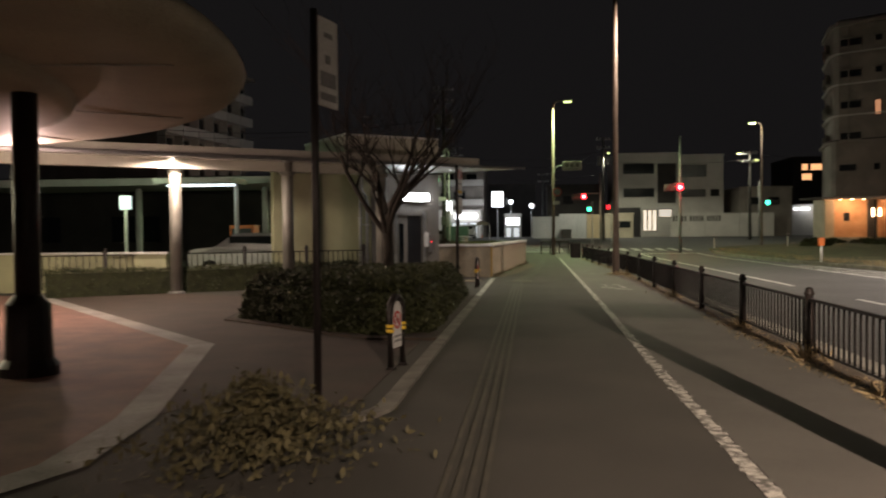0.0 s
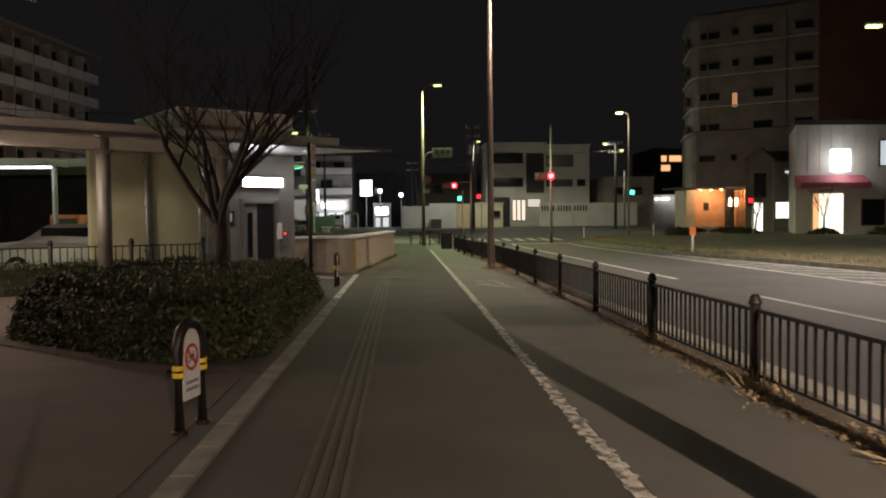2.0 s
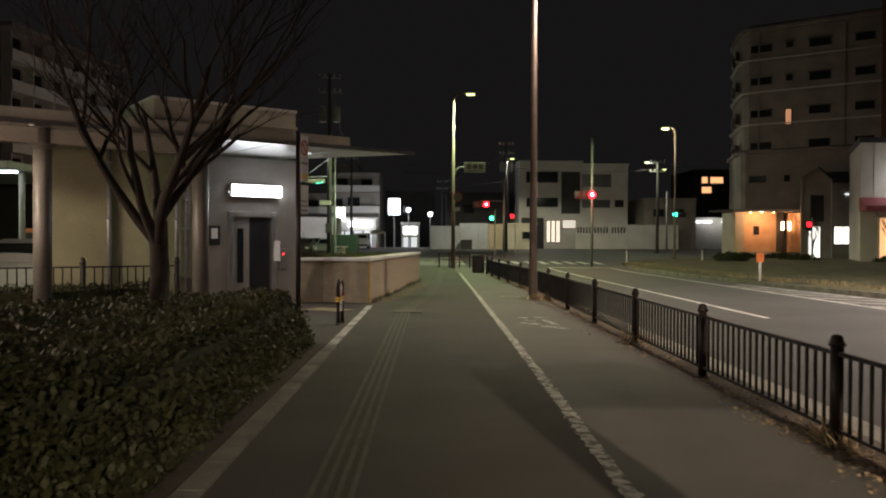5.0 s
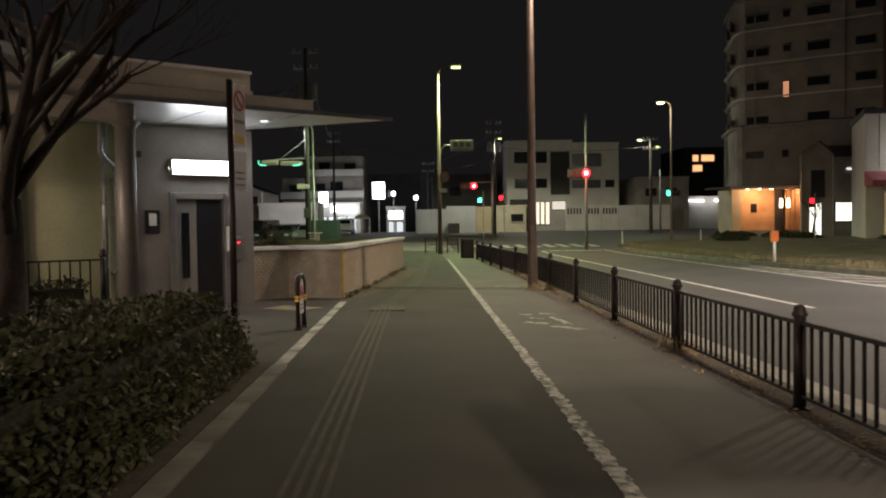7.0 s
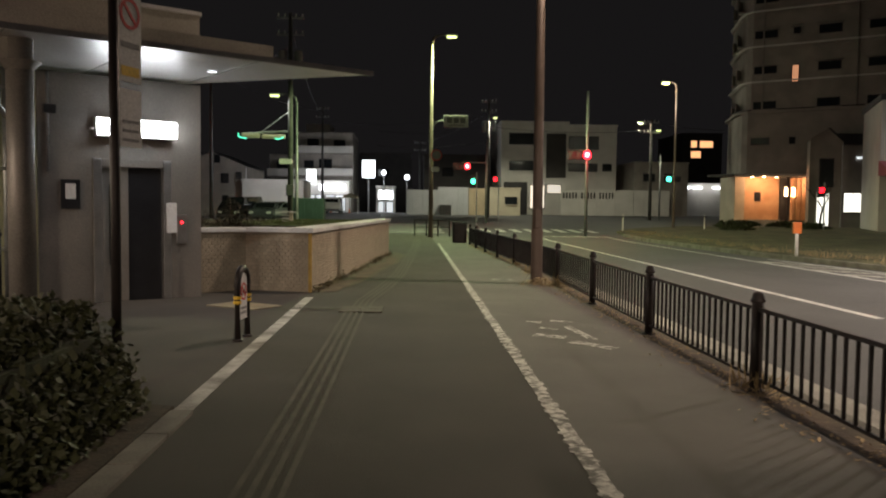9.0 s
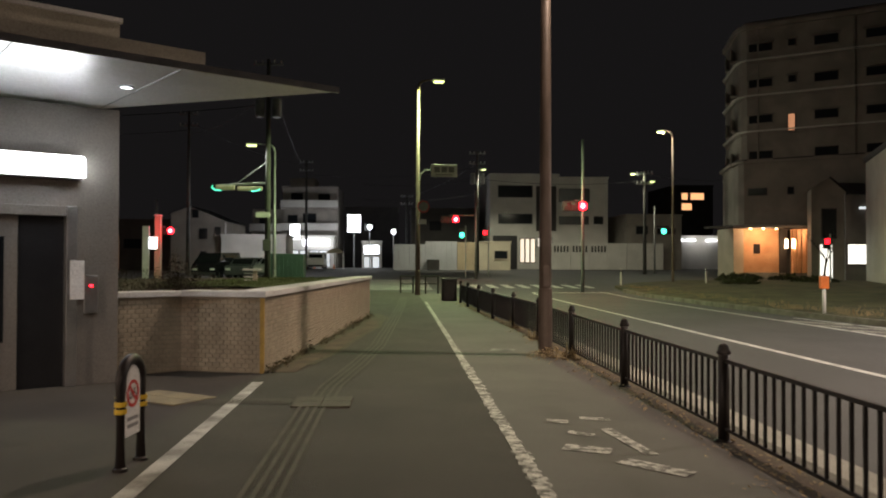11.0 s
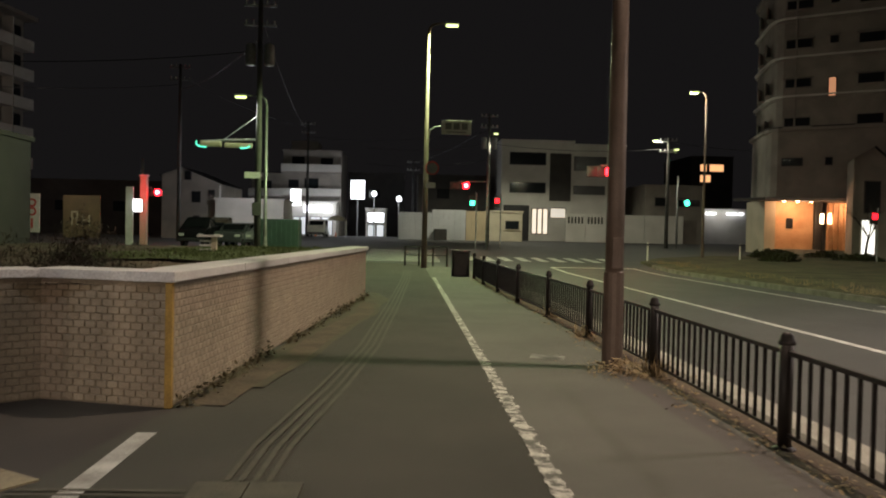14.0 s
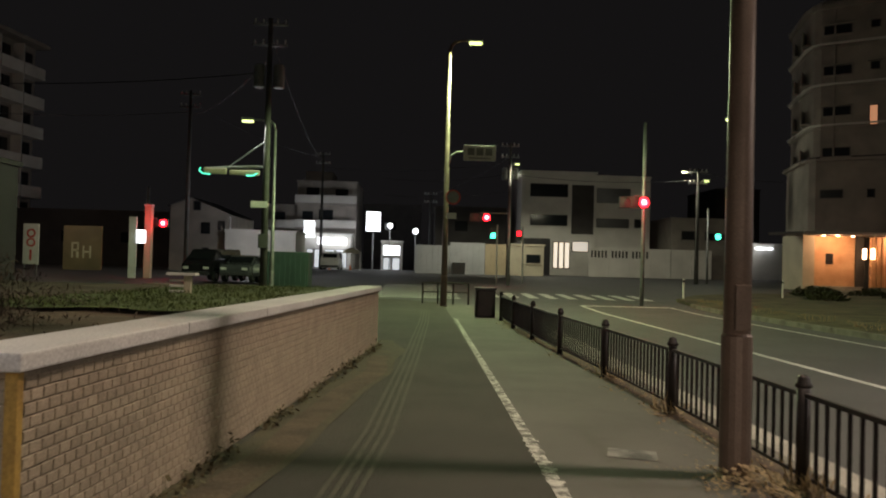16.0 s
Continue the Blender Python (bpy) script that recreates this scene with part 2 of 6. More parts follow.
def tube(points, radii, bm=None, seg=10, caps=True):
    """A round bar through points, with a radius at each."""
    bm = bm or bmesh.new()
    rings = []
    pts = [Vector(p) for p in points]
    if not isinstance(radii, (list, tuple)):
        radii = [radii] * len(pts)
    for i, p in enumerate(pts):
        a, b = pts[max(0, i - 1)], pts[min(len(pts) - 1, i + 1)]
        q = (b - a).to_track_quat("Z", "Y")
        rings.append([bm.verts.new(p + q @ Vector((radii[i] * math.cos(2 * math.pi * k / seg), radii[i] * math.sin(2 * math.pi * k / seg), 0))) for k in range(seg)])
    for r0, r1 in zip(rings, rings[1:]):
        for k in range(seg):
            bm.faces.new((r0[k], r0[(k + 1) % seg], r1[(k + 1) % seg], r1[k]))
    if caps:
        bm.faces.new(rings[0][::-1])
        bm.faces.new(rings[-1])
    return bm


def prism(outline, z0, z1, bm=None):
    """An upright block over an outline; z0 and z1 may be functions of x, y."""
    bm = bm or bmesh.new()
    f0 = z0 if callable(z0) else (lambda x, y: z0)
    f1 = z1 if callable(z1) else (lambda x, y: z1)
    lo = [bm.verts.new((x, y, f0(x, y))) for x, y in outline]
    hi = [bm.verts.new((x, y, f1(x, y))) for x, y in outline]
    n = len(outline)
    bm.faces.new(lo[::-1])
    bm.faces.new(hi)
    for i in range(n):
        bm.faces.new((lo[i], lo[(i + 1) % n], hi[(i + 1) % n], hi[i]))
    bmesh.ops.recalc_face_normals(bm, faces=bm.faces)
    return bm


def lathe(profile, seg=24, bm=None, cap=True):
    bm = bm or bmesh.new()
    rings = [[bm.verts.new((r * math.cos(2 * math.pi * k / seg), r * math.sin(2 * math.pi * k / seg), z)) for k in range(seg)] for r, z in profile]
    for r0, r1 in zip(rings, rings[1:]):
        for k in range(seg):
            bm.faces.new((r0[k], r0[(k + 1) % seg], r1[(k + 1) % seg], r1[k]))
    if cap:
        bm.faces.new(rings[0][::-1])
        bm.faces.new(rings[-1])
    return bm


def slope(x):
    """The pavement falls gently towards the kerb."""
    return -0.02 * max(0.0, min(x, 3.7) + 0.7)


def rise(y):
    """The ground climbs a little beyond the crossing."""
    return -0.2 + 0.9 * max(0.0, min(1.0, (y - 54) / 42))


# ---- ground ----
bm = bmesh.new()
xs = [-400, -80, -40, -14, 3.6, 8, 12, 20, 40, 90, 400]
ys = [-300, -60, 0, 30, 54, 61, 68, 75, 82, 89, 96, 130, 500]
grid = [[bm.verts.new((x, y, rise(y))) for x in xs] for y in ys]
for r0, r1 in zip(grid, grid[1:]):
    for i in range(len(xs) - 1):
        bm.faces.new((r0[i], r0[i + 1], r1[i + 1], r1[i]))
structure("ground", bm, ROAD, "dark asphalt road and ground running to the horizon")

KERB_EDGE = [(3.66, -14), (3.66, 33.5), (3.45, 38), (3.3, 42), (3.3, 49), (3.0, 52.5), (2.2, 55), (0.6, 56.5), (-2.5, 57)]
bm = bmesh.new()
lo = [bm.verts.new((-1.22, y, 0.0)) for y in (-14, 33.5, 38, 42, 49, 52.5, 55, 56.5, 57)]
mid = [bm.verts.new((min(1.43, x - 0.3), y, slope(min(1.43, x - 0.3)))) for x, y in KERB_EDGE]
hi = [bm.verts.new((x - 0.15, y, slope(x))) for x, y in KERB_EDGE]
for a, b, c, d in zip(lo, lo[1:], mid[1:], mid):
    bm.faces.new((a, d, c, b))
for a, b, c, d in zip(mid, mid[1:], hi[1:], hi):
    bm.faces.new((a, d, c, b)).material_index = 1
pavement = structure("pavement", bm, [ASPHALT, PALEASPHALT], "worn grey asphalt footway beside the road")
bm = prism([(-40, -14), (-1.22, -14), (-1.22, 57), (-6, 57.5), (-40, 57.5)], -0.3, -0.003)
structure("forecourt", bm, ASPHALT, "dark asphalt forecourt of the station")
# kerb stones along the road
for i, ((xa, ya), (xb, yb)) in enumerate(zip(KERB_EDGE[1:], KERB_EDGE[2:])):
    bm = prism([(xa - 0.152, ya), (xa + 0.03, ya), (xb + 0.03, yb), (xb - 0.152, yb)], -0.3, lambda x, y: slope(3.66) + 0.006)
    part("kerb_stone", bm, KERB, pavement)
y = -2.0
while y < 33.4:
    bm = prism([(3.508, y + 0.006), (3.69, y + 0.006), (3.69, min(33.5, y + 0.594)), (3.508, min(33.5, y + 0.594))], -0.3, slope(3.66) + 0.006)
    part("kerb_stone", bm, KERB, pavement)
    y += 0.6

# ---- planter wall, elevator tower and canopy ----
WA = Vector((-1.31, 26.3))      # near corner of the planter wall
WB = Vector((-0.30, 37.7))      # far corner
WC = Vector((-2.45, 26.62))     # bend of the near face
WD = Vector((-3.3, 25.91))      # where it meets the tower
WALL_H = 1.0


def wall_run(a, b, thick, z0, z1, inset=0.0):
    d = (b - a).normalized()
    n = Vector((-d.y, d.x))
    return prism([tuple(a), tuple(b), tuple(b + n * thick), tuple(a + n * thick)], z0, z1)


WAB = (WB - WA).normalized()
planter = structure("planter_wall", wall_run(WA + WAB * 0.281, WB, 0.3, -0.05, WALL_H), MORTAR, "beige brick-tiled planter wall with pale coping")
part("core", prism([tuple(WC), tuple(WA), tuple(WA + WAB * 0.28), (WC.x + 0.08, WC.y + 0.28)], -0.05, WALL_H), MORTAR, planter)
part("core", wall_run(WD, WC, 0.28, -0.05, WALL_H), MORTAR, planter)
part("core", wall_run(WB, WB + Vector((-4.5, 1.0)), 0.3, -0.05, WALL_H), MORTAR, planter)


def coping(a, b, top=0.085, end=0.05, name="coping"):
    d = (b - a).normalized()
    n = Vector((-d.y, d.x))
    m = Matrix(((d.x, n.x, 0, a.x), (d.y, n.y, 0, a.y), (0, 0, 1, 0), (0, 0, 0, 1)))
    L = (b - a).length
    k = max(1, round(L / 1.8))
    for i in range(k):
        bm = box(L * i / k + (0.004 if i else -0.05), L * (i + 1) / k - 0.004 + (end if i == k - 1 else 0), -0.05, 0.36, WALL_H, WALL_H + top, bevel=0.012, m=m)
        part(name, bm, CAP, planter)


coping(WA, WB)
coping(WC, WA, 0.080, -0.03)
coping(WD, WC, 0.075, 0.0)
part("corner_trim", box(WA.x - 0.035, WA.x + 0.022, WA.y - 0.03, WA.y + 0.03, 0.0, WALL_H - 0.003, bevel=0.006), YELLOWTRIM, planter, "yellow corner trim strip")
# planting bed inside the wall
bm = bmesh.new()
nx, ny = 26, 40
bed = []
for j in range(ny + 1):
    row = []
    for i in range(nx + 1):
        y = 26.45 + (37.9 - 26.45) * j / ny
        right = -1.31 + (y - 26.3) / 11.4 * 1.01 - 0.31
        x = -9.0 + (right + 9.0) * i / nx
        z = 0.95 + 0.06 * noise.noise(Vector((x * 0.5, y * 0.5, 0))) + 0.03 * noise.noise(Vector((x * 4, y * 4, 2))) + 0.05 * max(0, min(1, (y - 29) / 4)) * max(0, min(1, (right - x) / 0.7))
        row.append(bm.verts.new((x, y, z)))
    bed.append(row)
for r0, r1 in zip(bed, bed[1:]):
    for i in range(nx):
        bm.faces.new((r0[i], r0[i + 1], r1[i + 1], r1[i]))
structure("planting_bed", bm, BEDSOIL, "raised planting bed of bare brown soil")
bm = bmesh.new()
bed = []
for j in range(17):
    y = 30.4 + 7.2 * j / 16
    right = -1.31 + (y - 26.3) / 11.4 * 1.01 - 0.33
    bed.append([bm.verts.new((right - 2.8 * i / 10 - 0.12 * noise.noise(Vector((y, i, 0))) * (i == 10), y, 1.03 + 0.05 * noise.noise(Vector((i * 0.4, y * 0.7, 0))) - (0.05 if i in (0, 10) else 0))) for i in range(11)])
for r0, r1 in zip(bed, bed[1:]):
    for i in range(10):
        bm.faces.new((r0[i + 1], r0[i], r1[i], r1[i + 1]))
structure("turf_sheet", bm, GRASS, "short green turf on the raised bed")

ANG = 36.0
U = Vector((math.cos(radians(ANG)), math.sin(radians(ANG))))
N = Vector((math.sin(radians(ANG)), -math.cos(radians(ANG))))
TIP = Vector((-0.2, 24.5))
FACE_B = Vector((-2.95, 25.6))          # the tower's corner by the planter


def local(origin, z=0.0):
    """x runs along the front (towards the planter), y goes back into the building."""
    return Matrix(((U.x, -N.x, 0, origin.x), (U.y, -N.y, 0, origin.y), (0, 0, 1, z), (0, 0, 0, 1)))


tower = thing("elevator_tower", local(FACE_B), "grey elevator tower with steel door and beige parapet", "building", kind="structure")
part("front_wall", box(-2.35, -1.62, 0, 0.25, 0, 3.32), GREYWALL, tower)
part("front_wall", box(-0.48, 0, 0, 0.25, 0, 3.32), GREYWALL, tower)
part("lintel", box(-1.62, -0.48, 0, 0.25, 2.12, 3.32), GREYWALL, tower)
part("side_wall", box(-0.25, -0.003, 0.25, 3.2, 0, 3.32), GREYWALL, tower)
part("parapet", box(-3.2, 0.0, 0.02, 3.4, 3.56, 4.40), FASCIA, tower)
part("parapet_cap", box(-3.23, 0.03, -0.01, 3.43, 4.40, 4.46, bevel=0.01), CAP, tower)
part("parapet_ledge", box(-3.22, 0.02, -0.05, 0.02, 4.02, 4.07), FASCIA, tower)
door = part("door_frame", box(-1.62, -1.50, -0.03, 0.10, 0, 2.12, bevel=0.008), STEEL, tower, "brushed steel door surround")
part("jamb", box(-0.60, -0.48, -0.03, 0.10, 0, 2.12, bevel=0.008), STEEL, door)
part("head", box(-1.50, -0.60, -0.012, 0.10, 2.0, 2.12, bevel=0.008), GREYWALL, door)
part("door_leaf", box(-1.50, -1.10, 0.06, 0.10, 0, 2.0), GREYWALL, door)
part("door_leaf", box(-1.09, -0.60, 0.08, 0.12, 0, 2.0), DARK, door)
part("door_window", box(-1.38, -1.24, 0.05, 0.062, 0.55, 1.75), GLASS, door)
sign = part("sign_housing", box(-1.61, -0.45, -0.17, -0.003, 2.43, 2.71, bevel=0.008), STEEL, tower, "steel housing of the lit sign over the door")
part("lit_sign", box(-1.60, -0.46, -0.215, -0.172, 2.45, 2.69, bevel=0.01), SIGNLIT, sign, "glowing white sign front")
# glowing end added to the sign, to throw light on the planter wall
part("lit_end", box(-0.449, -0.435, -0.165, -0.02, 2.46, 2.68), SIGNLIT, sign, "glowing sign end, added to light the planter wall")
for x in (-1.66, -0.43):
    part("bracket", box(x, x + 0.03, -0.12, -0.003, 2.52, 2.56), STEEL, sign)
plate = part("notice_plate", box(-2.06, -1.80, -0.025, -0.002, 1.38, 1.80, bevel=0.006), DARK, tower, "dark notice plate with white square")
part("notice", box(-2.00, -1.86, -0.030, -0.026, 1.52, 1.74), WHITEP, plate)
panel = part("call_panel", box(-0.40, -0.24, -0.03, -0.002, 0.85, 1.30, bevel=0.008), STEEL, tower)
part("call_button", lathe([(0.015, 0), (0.015, 0.012)], 10), REDLIT, panel).matrix_basis = pose(-0.32, -0.03, 1.18, 90)
part("poster", box(-0.56, -0.40, -0.036, -0.031, 1.02, 1.48), WHITEP, tower)

# wall of the station behind the walkway
structure("wall_station", box(-5.4, -2.352, 0.04, 0.3, 0, 3.3, m=local(FACE_B)), STUCCO, "pale yellow-green rendered station wall")
for k, x in enumerate((-4.1, -2.75)):
    pipe = tagged(link("drain_pipe", tube([(x, -0.05, 0), (x, -0.05, 3.3)], 0.045, seg=12), GALV, None, True), "galvanised drain pipe on the station wall", "pipe")
    pipe.matrix_world = local(FACE_B)
    for z in (0.8, 1.9, 3.0):
        part("pipe_clip", box(x - 0.06, x + 0.06, -0.11, 0.038, z, z + 0.04), STEEL, pipe)

hopper = tagged(link("drain_pipe", tube([(-2.95, -0.62, 3.3), (-2.95, -0.62, 2.72), (-2.82, -0.52, 2.6), (-2.62, -0.16, 2.55), (-2.56, -0.12, 2.42), (-2.56, -0.12, 0)], 0.05, seg=12), GALV, None, True), "grey drain pipe with an offset elbow beside the tower", "pipe")
hopper.matrix_world = local(FACE_B)
for z in (0.7, 1.7, 2.3):
    part("pipe_clip", box(-2.63, -2.49, -0.175, 0.038, z, z + 0.04), STEEL, hopper)
conduit = tagged(link("conduit", tube([(-2.22, -0.03, 3.3), (-2.22, -0.03, 1.9)], 0.02, seg=8), GALV, None, True), "thin grey cable conduit on the tower wall", "pipe")
conduit.matrix_world = local(FACE_B)
part("junction_box", box(-2.28, -2.12, -0.10, -0.002, 2.72, 2.84, bevel=0.01), DARK, conduit)

# walkway canopy
canopy = thing("walkway_canopy", local(TIP), "beige walkway canopy with white soffit and thin steel edge", "canopy", kind="structure")
part("edge_plate", prism([(0, 0), (-16, 0), (-16, 3.2), (-2.0, 3.2)], 3.36, lambda x, y: 3.40 + 0.03 * min(1.0, max(0.0, y))), SHEET, canopy)
part("fascia", prism([(-1.35, 0.45), (-16, 0.45), (-16, 3.1), (-2.2, 3.1)], 3.402, 3.66), FASCIA, canopy)
part("edge_trim", box(-16, 0.0, -0.02, -0.002, 3.34, 3.41), STEEL, canopy)
part("beam", box(-16, -4.6, 0.55, 0.85, 3.10, 3.358), FASCIA, canopy)
# made-up soffit fixture, added to go with the fill lamp below
part("fill_rim", lathe([(0.085, 3.359), (0.085, 3.345), (0.062, 3.345)], 16, cap=False), STEEL, canopy).matrix_basis = pose(-1.9, 1.25, 0)
part("round_lens", lathe([(0.062, 3.349), (0.0001, 3.349)], 16, cap=False), glow("fill_lens", (0.88, 0.94, 1.0), 4), canopy, "small glowing lens added to the soffit for the fill lamp").matrix_basis = pose(-1.9, 1.25, 0)
# fill lamp with no source seen here; brightens the planter's near face
lamp("elevator_fill", "AREA", tuple(local(TIP) @ Vector((-1.9, 1.25, 3.33))), 12, COOL, 0.5)
for k in range(9):
    part("soffit_seam", box(-1.75 - 1.5 * k, -1.74 - 1.5 * k, 0.03, 3.15, 3.352, 3.3585), GALV, canopy)
for (x, y) in ((-8.83, 19.3), (-6.42, 20.8), (-4.2, 22.35)):
    col = thing("canopy_column", Matrix.Translation((x, y, 0)), "round beige steel column under the walkway canopy", "column", "canopy columns")
    part("shaft", tube([(0, 0, 0), (0, 0, 3.36)], 0.15, seg=20), COLUMN, col, smooth=True)
    part("base_plate", lathe([(0.22, 0), (0.22, 0.03), (0.17, 0.06)], 20), STEEL, col)
    part("capital", lathe([(0.15, 3.0), (0.24, 3.1)], 20, cap=False), COLUMN, col)
for (x, y) in ((-8.75, 18.95), (-6.3, 20.3)):
    dl = thing("downlight", Matrix.Translation((x, y, 3.32)), "small round downlight under the canopy", "lamp", "canopy downlights")
    part("rim", lathe([(0.12, 0.038), (0.12, 0.0), (0.09, 0.0)], 16, cap=False), STEEL, dl)
    part("lens", lathe([(0.09, 0.004), (0.0001, 0.004)], 16, cap=False), PINKLENS if x < -7 else SOFFIT, dl)
lamp("downlight_glow", "SPOT", (-8.6, 18.6, 3.25), 420, (1.0, 0.78, 0.62), 0.08, cone=175)
lamp("terminal_light", "POINT", (-15.0, 27.0, 3.2), 160, (0.8, 1.0, 0.6), 0.2)

# dome canopy of the terminal
dome = thing("round_canopy", Matrix.Translation((-10.3, 6.4, 0)), "large round beige canopy with a rounded rim over the terminal", "canopy", kind="structure")
part("shell", lathe([(5.62, 3.10), (7.0, 3.08), (7.3, 3.11), (7.46, 3.18), (7.52, 3.28), (7.46, 3.40), (7.2, 3.52), (5.0, 3.75), (0.01, 3.9)], 96, cap=False), DOMEPAINT, dome, smooth=True)
part("inner_soffit", lathe([(0.01, 2.96), (5.45, 2.97), (5.58, 3.0), (5.62, 3.10)], 96, cap=False), DOMEPAINT, dome, smooth=True)
for a in range(12):
    m = Matrix.Rotation(radians(30 * a + 8), 4, "Z")
    part("panel_joint", box(5.66, 7.0, -0.012, 0.012, 3.07, 3.084, m=m), FASCIA, dome)
lamp("canopy_downlight", "POINT", (-8.9, 13.4, 2.8), 350, PINK, 0.1)
# unseen second lamp, added to brighten the canopy ceiling
lamp("canopy_downlight", "POINT", (-13.5, 11.5, 2.75), 520, (1.0, 0.9, 0.6), 0.1)
# the second fixture is added out of view, to go with that lamp
for (x, y, z) in ((-8.9, 13.4, 2.965), (-13.5, 11.5, 2.96)):
    dl = thing("downlight", Matrix.Translation((x, y, z)), "round downlight set in the canopy ceiling", "lamp", "canopy downlights")
    part("rim", lathe([(0.13, 0.12), (0.13, 0.0), (0.10, 0.0)], 16, cap=False), STEEL, dl)
    part("lens", lathe([(0.10, 0.006), (0.0001, 0.006)], 16, cap=False), PINKLENS, dl)
col = thing("dome_column", Matrix.Translation((-5.3, 8.0, 0)), "tall dark steel column with a wide dark foot", "column")
part("shaft", tube([(0, 0, 0), (0, 0, 3.1)], 0.13, seg=18), IRON, col, smooth=True)
part("foot", lathe([(0.30, 0), (0.30, 0.10), (0.24, 0.18), (0.22, 0.75), (0.14, 0.85)], 18), IRON, col)

# low wall of the terminal
structure("wall_terminal", box(-24, -9.15, 19.4, 19.65, 0, 0.98), STUCCO, "low pale green terminal wall")
structure("wall_terminal_cap", box(-24.05, -9.1, 19.36, 19.69, 0.98, 1.03, bevel=0.01), CAP, "pale coping of the low terminal wall")

# paving round the planter
bm = prism([(-4.3, 10.2), (-3.1, 6.1), (-2.95, 4.7), (-3.2, 4.0), (-6.5, 2.2), (-16, 2.2), (-16, 19.35), (-11.8, 18.2)], -0.1, 0.004)
structure("paving_red", bm, BRICKPAVE, "reddish brick paving of the station forecourt")
structure("paving_red_inner", prism([(-4.3, 10.2), (-11.8, 18.2), (-9.1, 19.3), (-6.0, 18.2), (-5.3, 13.4), (-2.6, 11.0), (-1.5, 10.6), (-1.5, 6.7), (-2.95, 6.5), (-3.1, 6.1)], -0.1, 0.003), mat("brown_paving", (0.062, 0.042, 0.030), (0.044, 0.031, 0.023), 1.5, 0.9, bump=0.4), "dark brown paving by the planter")


def strip(points, width, z, material, name, parent=None, label="", lift=None):
    bm = bmesh.new()
    pts = [Vector(p) for p in points]
    rows = []
    for i, p in enumerate(pts):
        a, b = pts[max(0, i - 1)], pts[min(len(pts) - 1, i + 1)]
        d = (b - a).normalized()
        n = Vector((-d.y, d.x)) * width / 2
        zz = (lambda q: z + (slope(q.x) if q.x > -1.2 else 0))
        rows.append([bm.verts.new((p.x + n.x, p.y + n.y, zz(p + n))), bm.verts.new((p.x - n.x, p.y - n.y, zz(p - n)))])
    for r0, r1 in zip(rows, rows[1:]):
        bm.faces.new((r0[0], r0[1], r1[1], r1[0]))
    bmesh.ops.recalc_face_normals(bm, faces=bm.faces)
    for f in bm.faces:
        if f.normal.z < 0:
            f.normal_flip()
    if parent:
        return part(name, bm, material, parent, label)
    return structure(name, bm, material, label)


strip([(-11.5, 17.9), (-4.3, 10.2)], 0.32, 0.008, CONCRETE, "paving_band", None, "pale concrete band in the paving")
strip([(-4.38, 10.32), (-3.15, 6.1), (-2.98, 4.8), (-3.3, 3.8), (-6.5, 2.0)], 0.32, 0.009, CONCRETE, "paving_band", None, "pale concrete band in the paving")


def densify(points, step=0.25, wobble=0.0):
    out = []
    for a, b in zip(points, points[1:]):
        a, b = Vector(a), Vector(b)
        k = max(1, int((b - a).length / step))
        for i in range(k):
            p = a + (b - a) * i / k
            out.append((p.x + wobble * noise.noise(Vector((p.x, p.y * 0.6, 3.3))), p.y))
    out.append(tuple(points[-1]))
    return out


strip(densify([(1.36, -6), (1.36, 9), (1.43, 18), (1.47, 28), (1.53, 46)], 0.5), 0.105, 0.005, PAINT, "centre_line", None, "worn white line dividing the footway")
chips = bmesh.new()
rc = random.Random(17)
y = 0.0
while y < 30.0:
    x = 1.36 + 0.07 * max(0.0, min(1.0, (y - 9) / 9)) + 0.04 * max(0.0, (y - 18) / 10)
    for sd in (-1, 1):
        if rc.random() < 0.72:
            a, b, w = y + rc.uniform(0, 0.04), y + rc.uniform(0.09, 0.17), rc.uniform(0.008, 0.030)
            q = [(x + sd * 0.051, a), (x + sd * (0.053 + w), a + 0.02), (x + sd * (0.053 + w * 0.8), b - 0.015), (x + sd * 0.051, b)]
            f = chips.faces.new([chips.verts.new((px, py, 0.0053 + slope(px))) for px, py in (q if sd > 0 else q[::-1])])
    y += 0.19
tagged(link("line_chips", chips, PAINT), "ragged worn edge of the white dividing line", "road marking", kind="stuff")
strip(densify([(-1.235, 18.3), (-1.235, 25.5)], 0.5), 0.14, 0.006, PAINT_EDGE, "edge_line", None, "white line along the footway edge")
for dx in (-0.12, -0.04, 0.04, 0.12):
    strip(densify([(-0.4 + dx, -6), (-0.4 + dx, 23.8)], 0.5), 0.035, 0.007, TACTILE, "tactile_line", None, "worn raised tactile guide line")
    strip(densify([(-0.34 + dx, 24.45), (-0.32 + dx, 25.2), (-0.1 + dx, 27.3), (0.12 + dx, 30), (0.35 + dx, 36), (0.6 + dx, 44), (0.7 + dx, 50)], 0.5), 0.035, 0.007, TACTILE, "tactile_line", None, "worn raised tactile guide line")
strip(densify([(-0.98, 27.2), (-0.55, 31), (-0.25, 34), (-0.05, 37), (-0.3, 38.6)], 0.3, 0.10), 0.55, 0.004, DIRT, "pavement_dirt", None, "brown mossy dirt along the wall foot")
strip(densify([(-1.05, 26.4), (-0.62, 30), (-0.3, 33), (-0.1, 36)], 0.3, 0.14), 0.30, 0.0055, BEDSOIL, "pavement_dirt", None, "brown mossy dirt along the wall foot")
